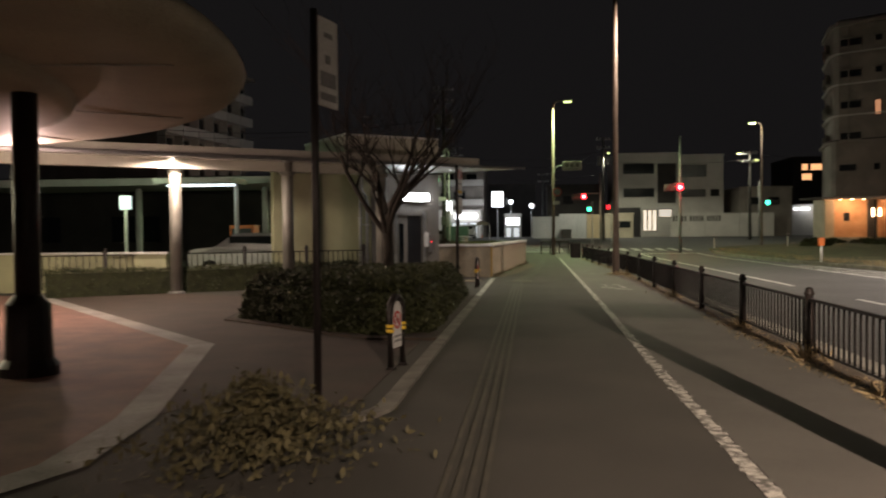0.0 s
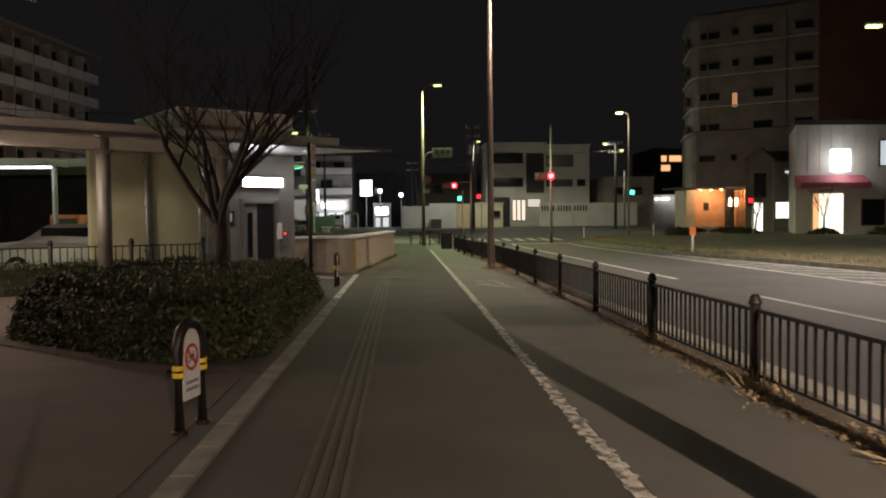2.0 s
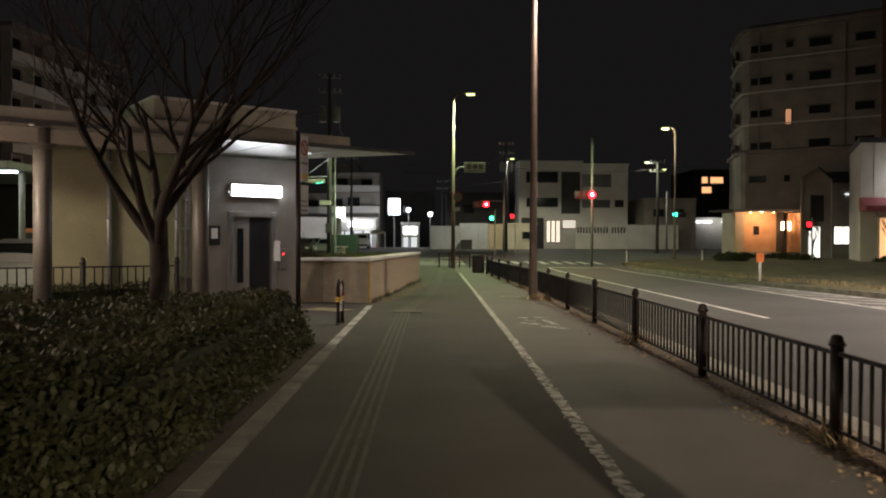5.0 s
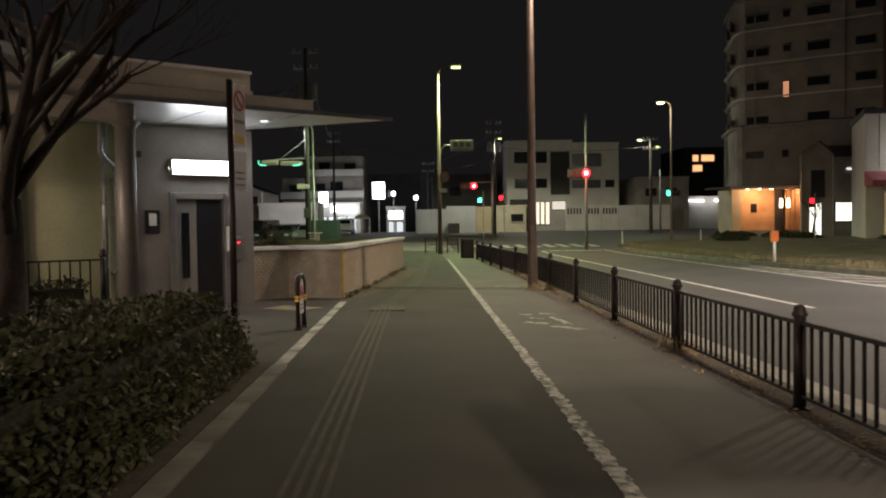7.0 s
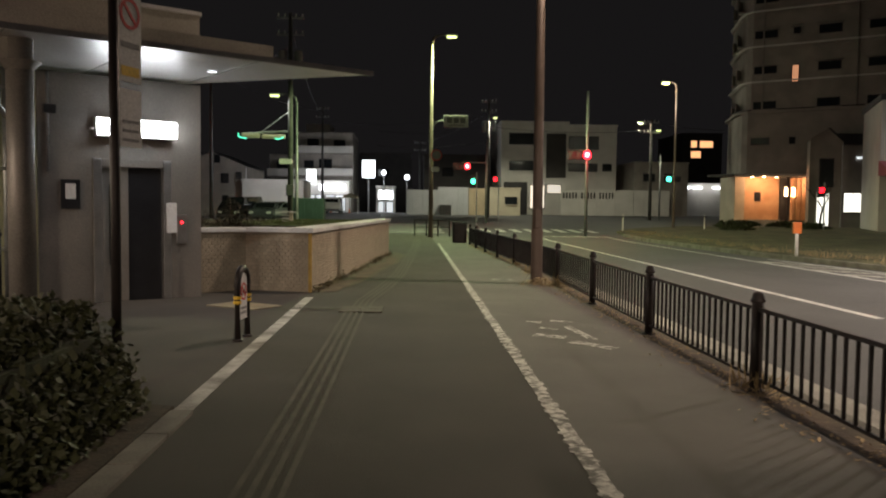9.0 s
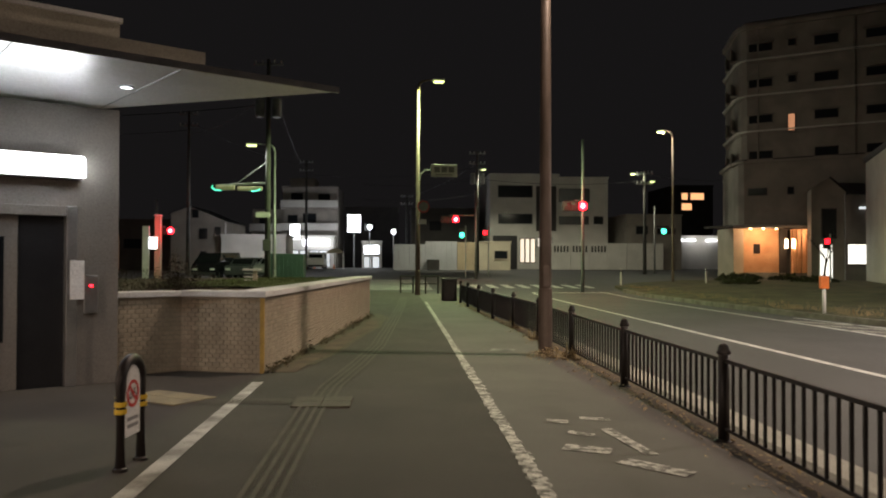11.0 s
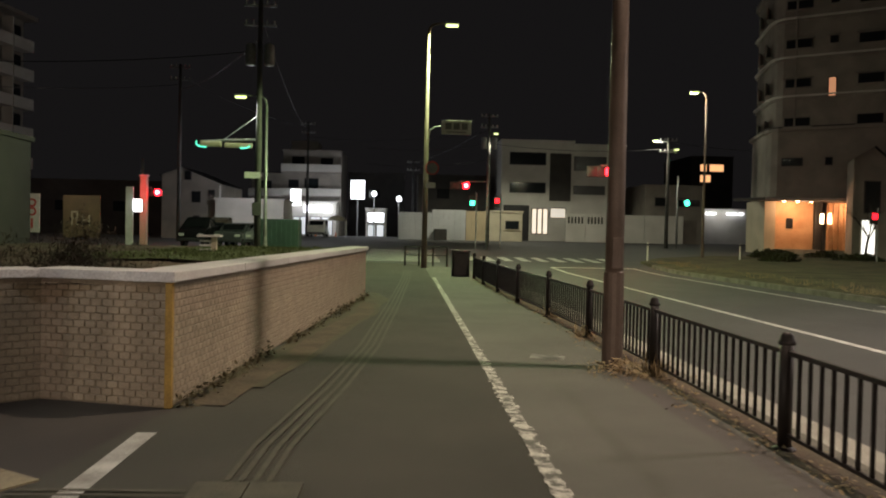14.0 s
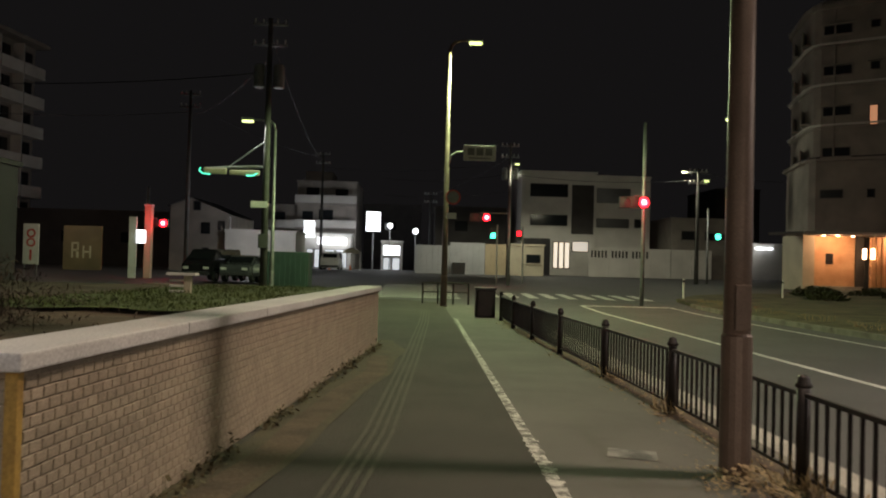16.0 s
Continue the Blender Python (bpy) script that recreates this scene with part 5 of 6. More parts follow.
def bare_tree(x, y, z0, trunk_h, r, reach, seed, label, spread=0.55, depth=5, kids0=5):
    """A leafless tree: a trunk, limbs of their own and a spray of twigs."""
    rng = random.Random(seed)
    t = thing("bare_tree", Matrix.Translation((x, y, z0)), label, "tree", "bare trees")
    twigs = bmesh.new()

    def stem(bm, p, d, length, rad, end, seg, n=5, wander=0.09):
        pts, rr = [p.copy()], [rad]
        q, dd = p.copy(), d.copy()
        for i in range(n):
            dd = (dd + Vector((rng.gauss(0, wander), rng.gauss(0, wander), 0.05))).normalized()
            q = q + dd * length / n
            pts.append(q.copy())
            rr.append(rad + (end - rad) * (i + 1) / n)
        tube(pts, rr, bm, seg=seg, caps=False)
        return pts, rr, dd

    def grow(bm, p, d, length, rad, level):
        pts, rr, dd = stem(bm if level < 3 else twigs, p, d, length, rad, rad * 0.5, 7 if level < 2 else 4)
        if level >= depth:
            return
        for k in range(rng.choice((3, 4, 4)) if level < 3 else 3):
            i = len(pts) - 1 if k == 0 else rng.choice((2, 3, 4))
            a = rng.uniform(0, 2 * math.pi)
            nd = (dd + spread * rng.uniform(0.6, 1.4) * Vector((math.cos(a), math.sin(a), 0.3 * rng.random()))).normalized()
            grow(bm, pts[i], nd, length * rng.uniform(0.55, 0.8), max(0.003, rr[i] * rng.uniform(0.55, 0.8)), level + 1)

    trunk = bmesh.new()
    pts, rr, dd = stem(trunk, Vector((0, 0, -0.05)), Vector((0.03, 0, 1)), trunk_h, r, r * 0.72, 12, 6, 0.03)
    tob = part("trunk", trunk, BARK, t, smooth=True)
    for k in range(kids0):
        a = 2 * math.pi * k / kids0 + rng.uniform(-0.4, 0.4)
        up = 1.0 if k else 2.2
        i = len(pts) - 1 if k < 3 else len(pts) - 2
        limb = bmesh.new()
        grow(limb, pts[i], Vector((math.cos(a) * 0.75, math.sin(a) * 0.75, up)).normalized(), reach * rng.uniform(0.8, 1.1), rr[i] * 0.62, 1)
        part("limb", limb, BARK, t, smooth=True)
    tagged(part("twig_spray", twigs, BARK, t), kind="stuff")
    return t


bare_tree(-2.9, 16.2, 0.0, 1.75, 0.135, 1.75, 11, "bare dark tree with fine spreading twigs in the hedge bed", 0.6, 5, 6)
bare_tree(30.0, 70.0, 0.2, 1.5, 0.09, 1.4, 5, "small bare tree before the apartment lobby", 0.5, 4, 4)
bare_tree(29.8, 58.5, 0.0, 1.5, 0.09, 1.4, 8, "small bare tree before the shop", 0.5, 4, 4)
bare_tree(35.0, 58.0, 0.0, 1.5, 0.09, 1.4, 9, "small bare tree by the shop window", 0.5, 4, 4)

# dry weeds round the sign post, and leaf litter along the fence
rng = random.Random(21)
pts = []
for i in range(4200):
    a, d = rng.uniform(0, 6.283), abs(rng.gauss(0, 0.36))
    x, y = -1.9 + d * math.cos(a) * 1.1, 5.4 + d * math.sin(a) * 1.5
    top = 0.46 * math.exp(-1.6 * d * d) * (0.75 + 0.9 * noise.noise(Vector((x * 4, y * 4, 0))))
    pts.append((x, y, max(0.01, rng.uniform(0, max(0.03, top)))))
leaves("weeds", pts, 0.075, WEED, "dry yellowing weeds round the sign post", "plant", 5, 0.22)
pts = []
strip(densify([(3.36, 2), (3.36, 33), (3.2, 37), (3.0, 42), (2.98, 46.5)], 0.4, 0.06), 0.30, 0.006, BEDSOIL, "fence_dirt", None, "strip of brown dirt under the fence")
for i in range(3600):
    y = rng.uniform(3, 46)
    edge = 3.3 if y < 33 else 3.3 - 0.035 * (y - 33)
    x = edge - 0.06 + rng.gauss(0, 0.10) - (0.12 * abs(rng.gauss(0, 1)) if noise.noise(Vector((y * 0.8, 0, 0))) > 0.1 else 0)
    pts.append((x, y, FZ + 0.008 + abs(rng.gauss(0, 0.02))))
for i in range(900):
    a, d = rng.uniform(0, 6.283), abs(rng.gauss(0, 0.30))
    pts.append((2.95 + d * math.cos(a), 28.7 + d * 1.2 * math.sin(a), FZ + 0.01 + rng.uniform(0, 0.16) * math.exp(-d * 3)))
for i in range(2600):
    y = rng.uniform(3, 14)
    pts.append((3.22 + rng.gauss(0, 0.10) - (0.10 * abs(rng.gauss(0, 1)) if noise.noise(Vector((y * 0.8, 0, 0))) > 0.0 else 0), y, FZ + 0.008 + abs(rng.gauss(0, 0.015))))
tuft = []
for (cy, cn) in ((4.0, 120), (5.2, 160), (6.9, 260), (7.6, 140), (9.9, 160), (13.1, 120), (19.3, 120), (28.5, 220), (31.6, 160), (34.4, 120)):
    for i in range(cn):
        tuft.append((3.26 + rng.gauss(0, 0.07), cy + rng.gauss(0, 0.16), FZ + 0.005))
leaves("grass_tufts", tuft, 0.22, DRYGRASS, "standing tufts of dry grass at the fence foot", "grass", 41, 0.04, 1.1)
leaves("leaf_litter", pts, 0.045, DRYGRASS, "dry leaves and grass along the fence foot", "leaf litter", 9, 0.3, 0.3)
pts = []
for i in range(1800):
    y = rng.uniform(26.3, 37.5)
    e = -1.29 + (y - 26.3) / 11.4 * 1.01
    if noise.noise(Vector((y * 1.3, 5, 0))) < -0.15:
        continue
    pts.append((e + 0.02 + abs(rng.gauss(0, 0.07)), y, 0.005 + abs(rng.gauss(0, 0.04))))
leaves("wall_weeds", pts, 0.05, WEED, "small weeds and moss along the wall foot", "plant", 12, 0.3, 0.5)
pts = []
for i in range(16000):
    y = rng.uniform(30.5, 37.5)
    e = -1.31 + (y - 26.3) / 11.4 * 1.01 - 0.33
    x = e - rng.uniform(0.02, 2.75)
    pts.append((x, y, 1.015 + 0.03 * rng.random()))
leaves("turf", pts, 0.05, GRASS, "short green turf on the raised bed", "grass", 14, 0.12)
pts = []
for i in range(7000):
    cx, cy, w, h = rng.choice(((-3.5, 30.2, 0.55, 0.75), (-4.6, 29.4, 0.8, 0.65), (-3.1, 28.9, 0.4, 0.35), (-6.2, 30.5, 1.0, 0.8)))
    a, d = rng.uniform(0, 6.283), abs(rng.gauss(0, w))
    pts.append((cx + d * math.cos(a), cy + 1.4 * d * math.sin(a), 0.93 + rng.uniform(0, h) * math.exp(-0.8 * d / w)))
leaves("dry_shrub", pts, 0.09, SCRUB, "thin brown leafless shrub on the bed", "plant", 15, 0.07)

# ---- signs and bollards ----
sp = thing("sign_post", Matrix.Translation((-1.71, 6.3, 0)), "dark post with a white vertical notice board", "sign")
part("post", tube([(0, 0, -0.02), (0, 0, 3.25)], 0.032, seg=12), IRON, sp, smooth=True)
bd = part("board", box(0.02, 0.38, -0.012, 0.012, 2.50, 3.22, bevel=0.008), WHITEP, sp, "white notice board with grey print")
bd.matrix_basis = pose(0, 0, 0, 0, 0, 76)
for (z0, z1, a, b) in ((3.06, 3.10, 0.14, 0.28), (2.85, 2.92, 0.16, 0.24), (2.66, 2.78, 0.08, 0.34), (2.55, 2.61, 0.08, 0.34)):
    part("print", box(a, b, -0.0165, -0.0125, z0, z1), GREYPRINT, bd)


def arch(x, y, turn, label, board):
    """A low hoop bollard: two dark legs joined by an arch, with yellow bands."""
    t = thing("hoop_bollard", pose(x, y, 0, 0, 0, turn), label, "bollard", "hoop bollards")
    pts = [(-0.17, 0, 0), (-0.17, 0, 0.6)] + [(-0.17 * math.cos(radians(a)), 0, 0.6 + 0.17 * math.sin(radians(a))) for a in range(15, 180, 15)] + [(0.17, 0, 0.6), (0.17, 0, 0)]
    part("hoop", tube(pts, 0.038, seg=12), IRON if board else STEEL, t, smooth=True)
    for s in (-0.17, 0.17):
        for z in (0.40, 0.45):
            part("band", lathe([(0.042, z), (0.044, z + 0.005), (0.044, z + 0.03), (0.042, z + 0.035)], 14, cap=False), YELLOW, t).matrix_basis = pose(s, 0, 0)
        part("sleeve", lathe([(0.055, 0), (0.055, 0.02), (0.04, 0.03)], 14, cap=False), IRON, t).matrix_basis = pose(s, 0, 0)
        if not board:
            part("leg_sleeve", lathe([(0.043, 0.02), (0.043, 0.38)], 14, cap=False), IRON, t).matrix_basis = pose(s, 0, 0)
    if board:
        out = [(-0.125, 0.22), (0.125, 0.22), (0.125, 0.6)] + [(0.125 * math.cos(radians(a)), 0.6 + 0.125 * math.sin(radians(a))) for a in range(20, 180, 20)] + [(-0.125, 0.6)]
        bm = bmesh.new()
        lo = [bm.verts.new((a, -0.012, b)) for a, b in out]
        hi = [bm.verts.new((a, 0.012, b)) for a, b in out]
        bm.faces.new(lo)
        bm.faces.new(hi[::-1])
        for i in range(len(out)):
            bm.faces.new((lo[i], hi[i], hi[(i + 1) % len(out)], lo[(i + 1) % len(out)]))
        bmesh.ops.recalc_face_normals(bm, faces=bm.faces)
        b = part("board", bm, WHITEP, t, "white board with red prohibition ring")
        ring = lathe([(0.075, 0), (0.098, 0), (0.098, 0.004), (0.075, 0.004), (0.075, 0)], 28, cap=False)
        part("ring", ring, REDSIGN, b).matrix_basis = pose(0, -0.0125, 0.52, 90)
        part("slash", box(-0.085, 0.085, -0.017, -0.0125, -0.010, 0.010), REDSIGN, b).matrix_basis = pose(0, 0, 0.52, 0, 45)
        for (px, r) in ((-0.035, 0.024), (0.035, 0.024)):
            part("wheel_print", lathe([(r - 0.006, 0), (r, 0), (r, 0.003), (r - 0.006, 0.003), (r - 0.006, 0)], 16, cap=False), INK, b).matrix_basis = pose(px, -0.0125, 0.505, 90)
        part("bike_print", box(-0.035, 0.035, -0.0155, -0.0125, 0.525, 0.533), INK, b)
        part("bike_print", box(0.018, 0.026, -0.0155, -0.0125, 0.505, 0.56), INK, b)
        for z in (0.33, 0.28):
            part("print", box(-0.09, 0.09, -0.0155, -0.0125, z, z + 0.025), GREYPRINT, b)
    return t


arch(-1.48, 8.70, 77, "dark hoop bollard with white no-bicycle board and yellow bands", True)
arch(-1.46, 21.5, 84, "dark hoop bollard with a white board beside the elevator", True)

es = thing("sign_post", Matrix.Translation((-1.70, 18.4, 0)), "dark post with white and red notice plates by the elevator", "sign")
part("post", tube([(0, 0, -0.02), (0, 0, 3.0)], 0.035, seg=12), IRON, es, smooth=True)
for (z0, z1, nm) in ((2.32, 2.98, "upper_plate"), (1.86, 2.27, "lower_plate")):
    p = part(nm, box(0.03, 0.29, -0.01, 0.01, z0, z1, bevel=0.006), WHITEP, es, "white plate with printed notice")
    p.matrix_basis = pose(0, 0, 0, 0, 0, 72)
    if nm == "upper_plate":
        part("ring", lathe([(0.085, 0), (0.11, 0), (0.11, 0.004), (0.085, 0.004), (0.085, 0)], 28, cap=False), REDSIGN, p).matrix_basis = pose(0.16, -0.0105, 2.80, 90)
        part("slash", box(-0.09, 0.09, -0.015, -0.0105, -0.012, 0.012), REDSIGN, p).matrix_basis = pose(0.16, 0, 2.80, 0, 45)
        part("print", box(0.06, 0.26, -0.0145, -0.0105, 2.36, 2.43), YELLOW, p)
        part("print", box(0.06, 0.26, -0.0145, -0.0105, 2.56, 2.60), GREYPRINT, p)
    else:
        for k in range(3):
            part("print", box(0.07, 0.25, -0.0145, -0.0105, 1.90 + k * 0.065, 1.92 + k * 0.065), GREYPRINT, p)

# plate, mirror and small sign on the corner lamp post
dp = thing("street_name_plate", Matrix.Translation((1.37, 52.5, 0)), "pale street name plate on a curved arm", "sign")
part("arm", tube([(0.06, 0, 5.2), (0.15, 0, 5.55), (0.35, 0, 5.68), (0.62, 0, 5.7)], 0.03, seg=8), GALV, dp)
pl = part("plate", box(0.6, 1.8, -0.03, 0.03, 5.38, 5.95, bevel=0.01), WHITEP, dp)
for k in range(3):
    part("print", box(0.75 + k * 0.33, 1.0 + k * 0.33, -0.035, -0.031, 5.58, 5.84), GREYPRINT, pl)
part("print", box(0.8, 1.6, -0.035, -0.031, 5.45, 5.50), GREYPRINT, pl)
rs = thing("round_sign", Matrix.Translation((1.62, 52.4, 0)), "round road sign seen dim on the lamp post", "sign")
part("disc", lathe([(0.001, -0.01), (0.28, -0.01), (0.28, 0.01), (0.001, 0.01)], 24, cap=False), GREYPRINT, rs).matrix_basis = pose(0, 0, 4.0, 90)
part("ring", lathe([(0.22, 0.012), (0.28, 0.012)], 24, cap=False), REDSIGN, rs).matrix_basis = pose(0, 0, 4.0, 90)
part("small_plate", box(-0.22, 0.14, -0.01, 0.01, 3.2, 3.42), WHITEP, rs)
part("bracket", box(-0.25, 0.02, 0.012, 0.04, 3.95, 4.0), GALV, rs)
part("bracket", box(-0.25, 0.02, 0.012, 0.04, 3.28, 3.33), GALV, rs)

# bin and corner hoops
bn = thing("roadside_cabinet", pose(2.5, 47.6, slope(2.5), 0, 0, 0), "dark brown roadside cabinet at the fence end", "cabinet")
part("body", box(-0.3, 0.3, -0.25, 0.25, 0, 0.82, bevel=0.03), IRON, bn)
part("lid", box(-0.33, 0.33, -0.28, 0.28, 0.825, 0.90, bevel=0.02), DARK, bn)
cf = thing("corner_railing", Matrix.Translation((1.2, 54.4, 0)), "low black railing at the kerb corner", "fence")
for i in range(4):
    part("post", tube([(-0.6 + i * 0.6, 0, -0.05), (-0.6 + i * 0.6, 0, 0.8)], 0.035, seg=8), IRON, cf)
part("rail", tube([(-0.6, 0, 0.78), (1.2, 0, 0.78)], 0.025, seg=8), IRON, cf)
part("rail", tube([(-0.6, 0, 0.42), (1.2, 0, 0.42)], 0.02, seg=8), IRON, cf)

de = thing("delineator_post", Matrix.Translation((13.43, 39.45, -0.06)), "white delineator post with an orange reflector head", "bollard")
part("post", tube([(0, 0, 0), (0, 0, 0.78)], 0.055, seg=12), WHITEP, de, smooth=True)
part("head", box(-0.14, 0.14, -0.06, 0.06, 0.75, 1.14, bevel=0.03), ORANGE, de, "orange reflector head")
for (x, y) in ((13.6, 62.5), (19.5, 64.5)):
    d2 = thing("verge_post", Matrix.Translation((x, y, max(-0.06, rise(y) + 0.14))), "thin white marker post on the verge", "bollard", "marker posts")
    part("post", tube([(0, 0, 0), (0, 0, 1.0)], 0.05, seg=10), WHITEP, d2)
    part("band", lathe([(0.052, 0.8), (0.054, 0.81), (0.054, 0.9), (0.052, 0.91)], 10, cap=False), INK, d2)

# unseen post and board behind the walker, added to cast the footway shadow
bp = thing("unseen_post", pose(2.70, 3.1, slope(2.7)), "unseen stout post and wide board, added to cast the footway shadow", "sign")
part("post", tube([(0, 0, 0), (0, 0, 3.3)], 0.14, seg=16), IRON, bp, smooth=True)
part("board", box(0.15, 1.5, -0.05, 0.05, 3.04, 3.40, bevel=0.01), WHITEP, bp)

# dark shrubs on the verge and before the lobby
rs_ = random.Random(77)
for (x, y, w, h) in ((22.6, 67.5, 1.5, 0.5), (25.2, 71.6, 1.1, 0.3), (27.6, 70.6, 1.2, 0.32), (27.0, 65.4, 1.6, 0.45), (30.6, 60.0, 1.4, 0.6), (34.2, 57.6, 1.7, 0.9), (21.0, 63.0, 1.2, 0.55)):
    z0 = max(-0.06, rise(y) + 0.14)
    pts = []
    for i in range(1500):
        a, b = rs_.uniform(0, 6.283), rs_.uniform(0.05, 1.45)
        r = w * (0.85 + 0.3 * noise.noise(Vector((math.cos(a) * 1.5, math.sin(a) * 1.5, x))))
        pts.append((x + r * math.cos(a) * math.sin(b) + rs_.gauss(0, 0.08), y + 0.7 * r * math.sin(a) * math.sin(b), z0 + max(0.0, h * math.cos(b) * (0.8 + 0.5 * noise.noise(Vector((a, b * 3, y)))))))
    leaves("shrub", pts, 0.16, LEAF, "low dark shrub on the grass verge", "shrub", int(x * 10))

# dry grass along the verge kerb
rg = np.random.default_rng(31)
pts = []
for k in range(11000):
    y = rg.uniform(16, 60)
    edge = 15.3 - (y - 20) * 0.1127 if y < 40.4 else 12.85
    x = edge + 0.25 + abs(rg.normal(0, 0.7)) + 0.4 * math.sin(y * 0.9) ** 2
    pts.append((x, y, max(-0.06, rise(y) + 0.14) - 0.01))
leaves("verge_grass", pts, 0.20, DRYGRASS, "dry pale grass tufts along the verge kerb", "grass", 31, 0.05, 0.9)

# ---- left of the junction: yard ----


def car(x, y, z, turn, paint, label, van=False):
    c = thing("parked_car", pose(x, y, z, 0, 0, turn), label, "car", "parked cars")
    L, W = 4.2, 1.7
    side = [(-2.1, 0.35), (-2.1, 0.85), (-1.95, 0.98), (-1.2, 1.05), (-0.55, 1.5), (1.35, 1.52), (1.95, 1.1), (2.1, 0.95), (2.1, 0.35)]
    if van:
        side = [(-2.1, 0.35), (-2.1, 0.95), (-1.7, 1.2), (-1.1, 1.8), (2.0, 1.85), (2.1, 1.3), (2.1, 0.35)]
    bm = bmesh.new()
    a = [bm.verts.new((px, -W / 2 + (0.12 if pz > 1.2 else 0), pz)) for px, pz in side]
    b = [bm.verts.new((px, W / 2 - (0.12 if pz > 1.2 else 0), pz)) for px, pz in side]
    bm.faces.new(a[::-1])
    bm.faces.new(b)
    for i in range(len(side)):
        bm.faces.new((a[i], a[(i + 1) % len(side)], b[(i + 1) % len(side)], b[i]))
    bmesh.ops.recalc_face_normals(bm, faces=bm.faces)
    bmesh.ops.bevel(bm, geom=list(bm.edges), offset=0.05, segments=2, affect="EDGES")
    body = part("body", bm, paint, c, smooth=False)
    zt = 1.44 if not van else 1.7
    for s in (-1, 1):
        part("side_window", box(-0.7, 1.2, s * (W / 2 - 0.06) - 0.03, s * (W / 2 - 0.06) + 0.03, 1.08, zt - 0.04), GLASS, body)
    part("windscreen", box(-0.02, 0.02, -0.65, 0.65, 0, 0.5), GLASS, body).matrix_basis = pose(-1.2 if not van else -1.72, 0, 1.1 if not van else 1.25, 0, 54 if not van else 45)
    part("rear_window", box(2.0 if van else 1.62, 2.06 if van else 1.7, -0.6, 0.6, 1.1, 1.42), GLASS, body)
    for px in (-1.35, 1.3):
        for s in (-1, 1):
            wh = part("wheel", lathe([(0.18, -0.09), (0.30, -0.1), (0.315, -0.06), (0.315, 0.06), (0.30, 0.1), (0.18, 0.09)], 18), RUBBER, c)
            wh.matrix_basis = pose(px, s * 0.78, 0.315, 90)
            part("rim", lathe([(0.001, -0.095), (0.17, -0.095), (0.17, 0.095), (0.001, 0.095)], 12, cap=False), STEEL, wh)
    for s in (-0.6, 0.6):
        part("headlight", box(-2.13, -2.05, s - 0.16, s + 0.16, 0.68, 0.82, bevel=0.02), WHITEP, c)
    part("bumper", box(-2.15, -2.04, -0.8, 0.8, 0.38, 0.56, bevel=0.03), INK, c)
    return c


car(-11.4, 69.5, 0.22, 78, CARDARK, "dark parked car in the yard", True)
car(-9.4, 69.3, 0.22, 82, CARGREY, "dark grey parked saloon beside the van")
car(-7.6, 69.6, 0.22, 80, CARSILVER, "silver parked car beside the dark ones")
car(-9.3, 26.6, 0.0, 4, CARSILVER, "silver car parked beyond the low terminal wall")
car(-7.8, 99.0, 0.6, 90, CARWHITE, "white van before the bright shopfront", True)
gb = thing("green_container", pose(-5.9, 62.4, rise(62)), "dark green steel yard container", "container")
part("body", box(-1.0, 1.0, -0.6, 0.8, 0, 1.95, bevel=0.03), GREENP, gb)
for i in range(8):
    part("rib", box(-0.95 + i * 0.25, -0.87 + i * 0.25, -0.64, -0.602, 0.1, 1.85), GREENP, gb)
b8 = thing("banner_sign", pose(-22.0, 70, rise(70)), "pale banner sign with a red emblem", "sign")
part("board", box(-0.45, 0.45, -0.04, 0.04, 0.75, 3.1, bevel=0.01), WHITEP, b8)
part("print", lathe([(0.16, 0), (0.26, 0), (0.26, 0.01), (0.16, 0.01), (0.16, 0)], 20, cap=False), REDSIGN, b8).matrix_basis = pose(0, -0.042, 2.55, 90)
part("print", lathe([(0.16, 0), (0.26, 0), (0.26, 0.01), (0.16, 0.01), (0.16, 0)], 20, cap=False), REDSIGN, b8).matrix_basis = pose(0, -0.042, 2.02, 90)
part("print", box(-0.06, 0.06, -0.05, -0.042, 1.0, 1.6), REDSIGN, b8)
for s in (-0.35, 0.35):
    part("leg", tube([(s, 0, 0), (s, 0, 0.8)], 0.03, seg=8), GALV, b8)
tp = thing("tan_board", pose(-19.05, 70, rise(70)), "dark tan board with pale letter bars", "sign")
part("board", box(-1.1, 1.1, -0.05, 0.05, 0.5, 3.05, bevel=0.01), DARKTAN, tp)
for (a, b, c, d) in ((-0.62, -0.52, 1.2, 2.1), (-0.51, -0.2, 2.0, 2.1), (-0.3, -0.2, 1.65, 1.98), (-0.51, -0.31, 1.6, 1.7), (-0.34, -0.2, 1.2, 1.58), (0.02, 0.12, 1.2, 1.9), (0.13, 0.4, 1.5, 1.6), (0.41, 0.51, 1.2, 1.9)):
    part("letter_bar", box(a, b, -0.064, -0.0595, c, d), CREAM, tp)
wp = thing("narrow_signboard", pose(-16.2, 70, rise(70)), "narrow white panel with a lit box beside it", "sign")
part("panel", box(-0.22, 0.22, -0.05, 0.05, 0.1, 3.65), WHITEP, wp)
part("lit_box", box(0.26, 0.75, -0.15, 0.0, 2.15, 2.9, bevel=0.02), SHOPLIT, wp, "small glowing box")
# fill lamp added before the signboards, no fitting known there
lamp("yard_fill", "POINT", (-19.5, 67.5, 4.0), 60, WARM, 0.2)

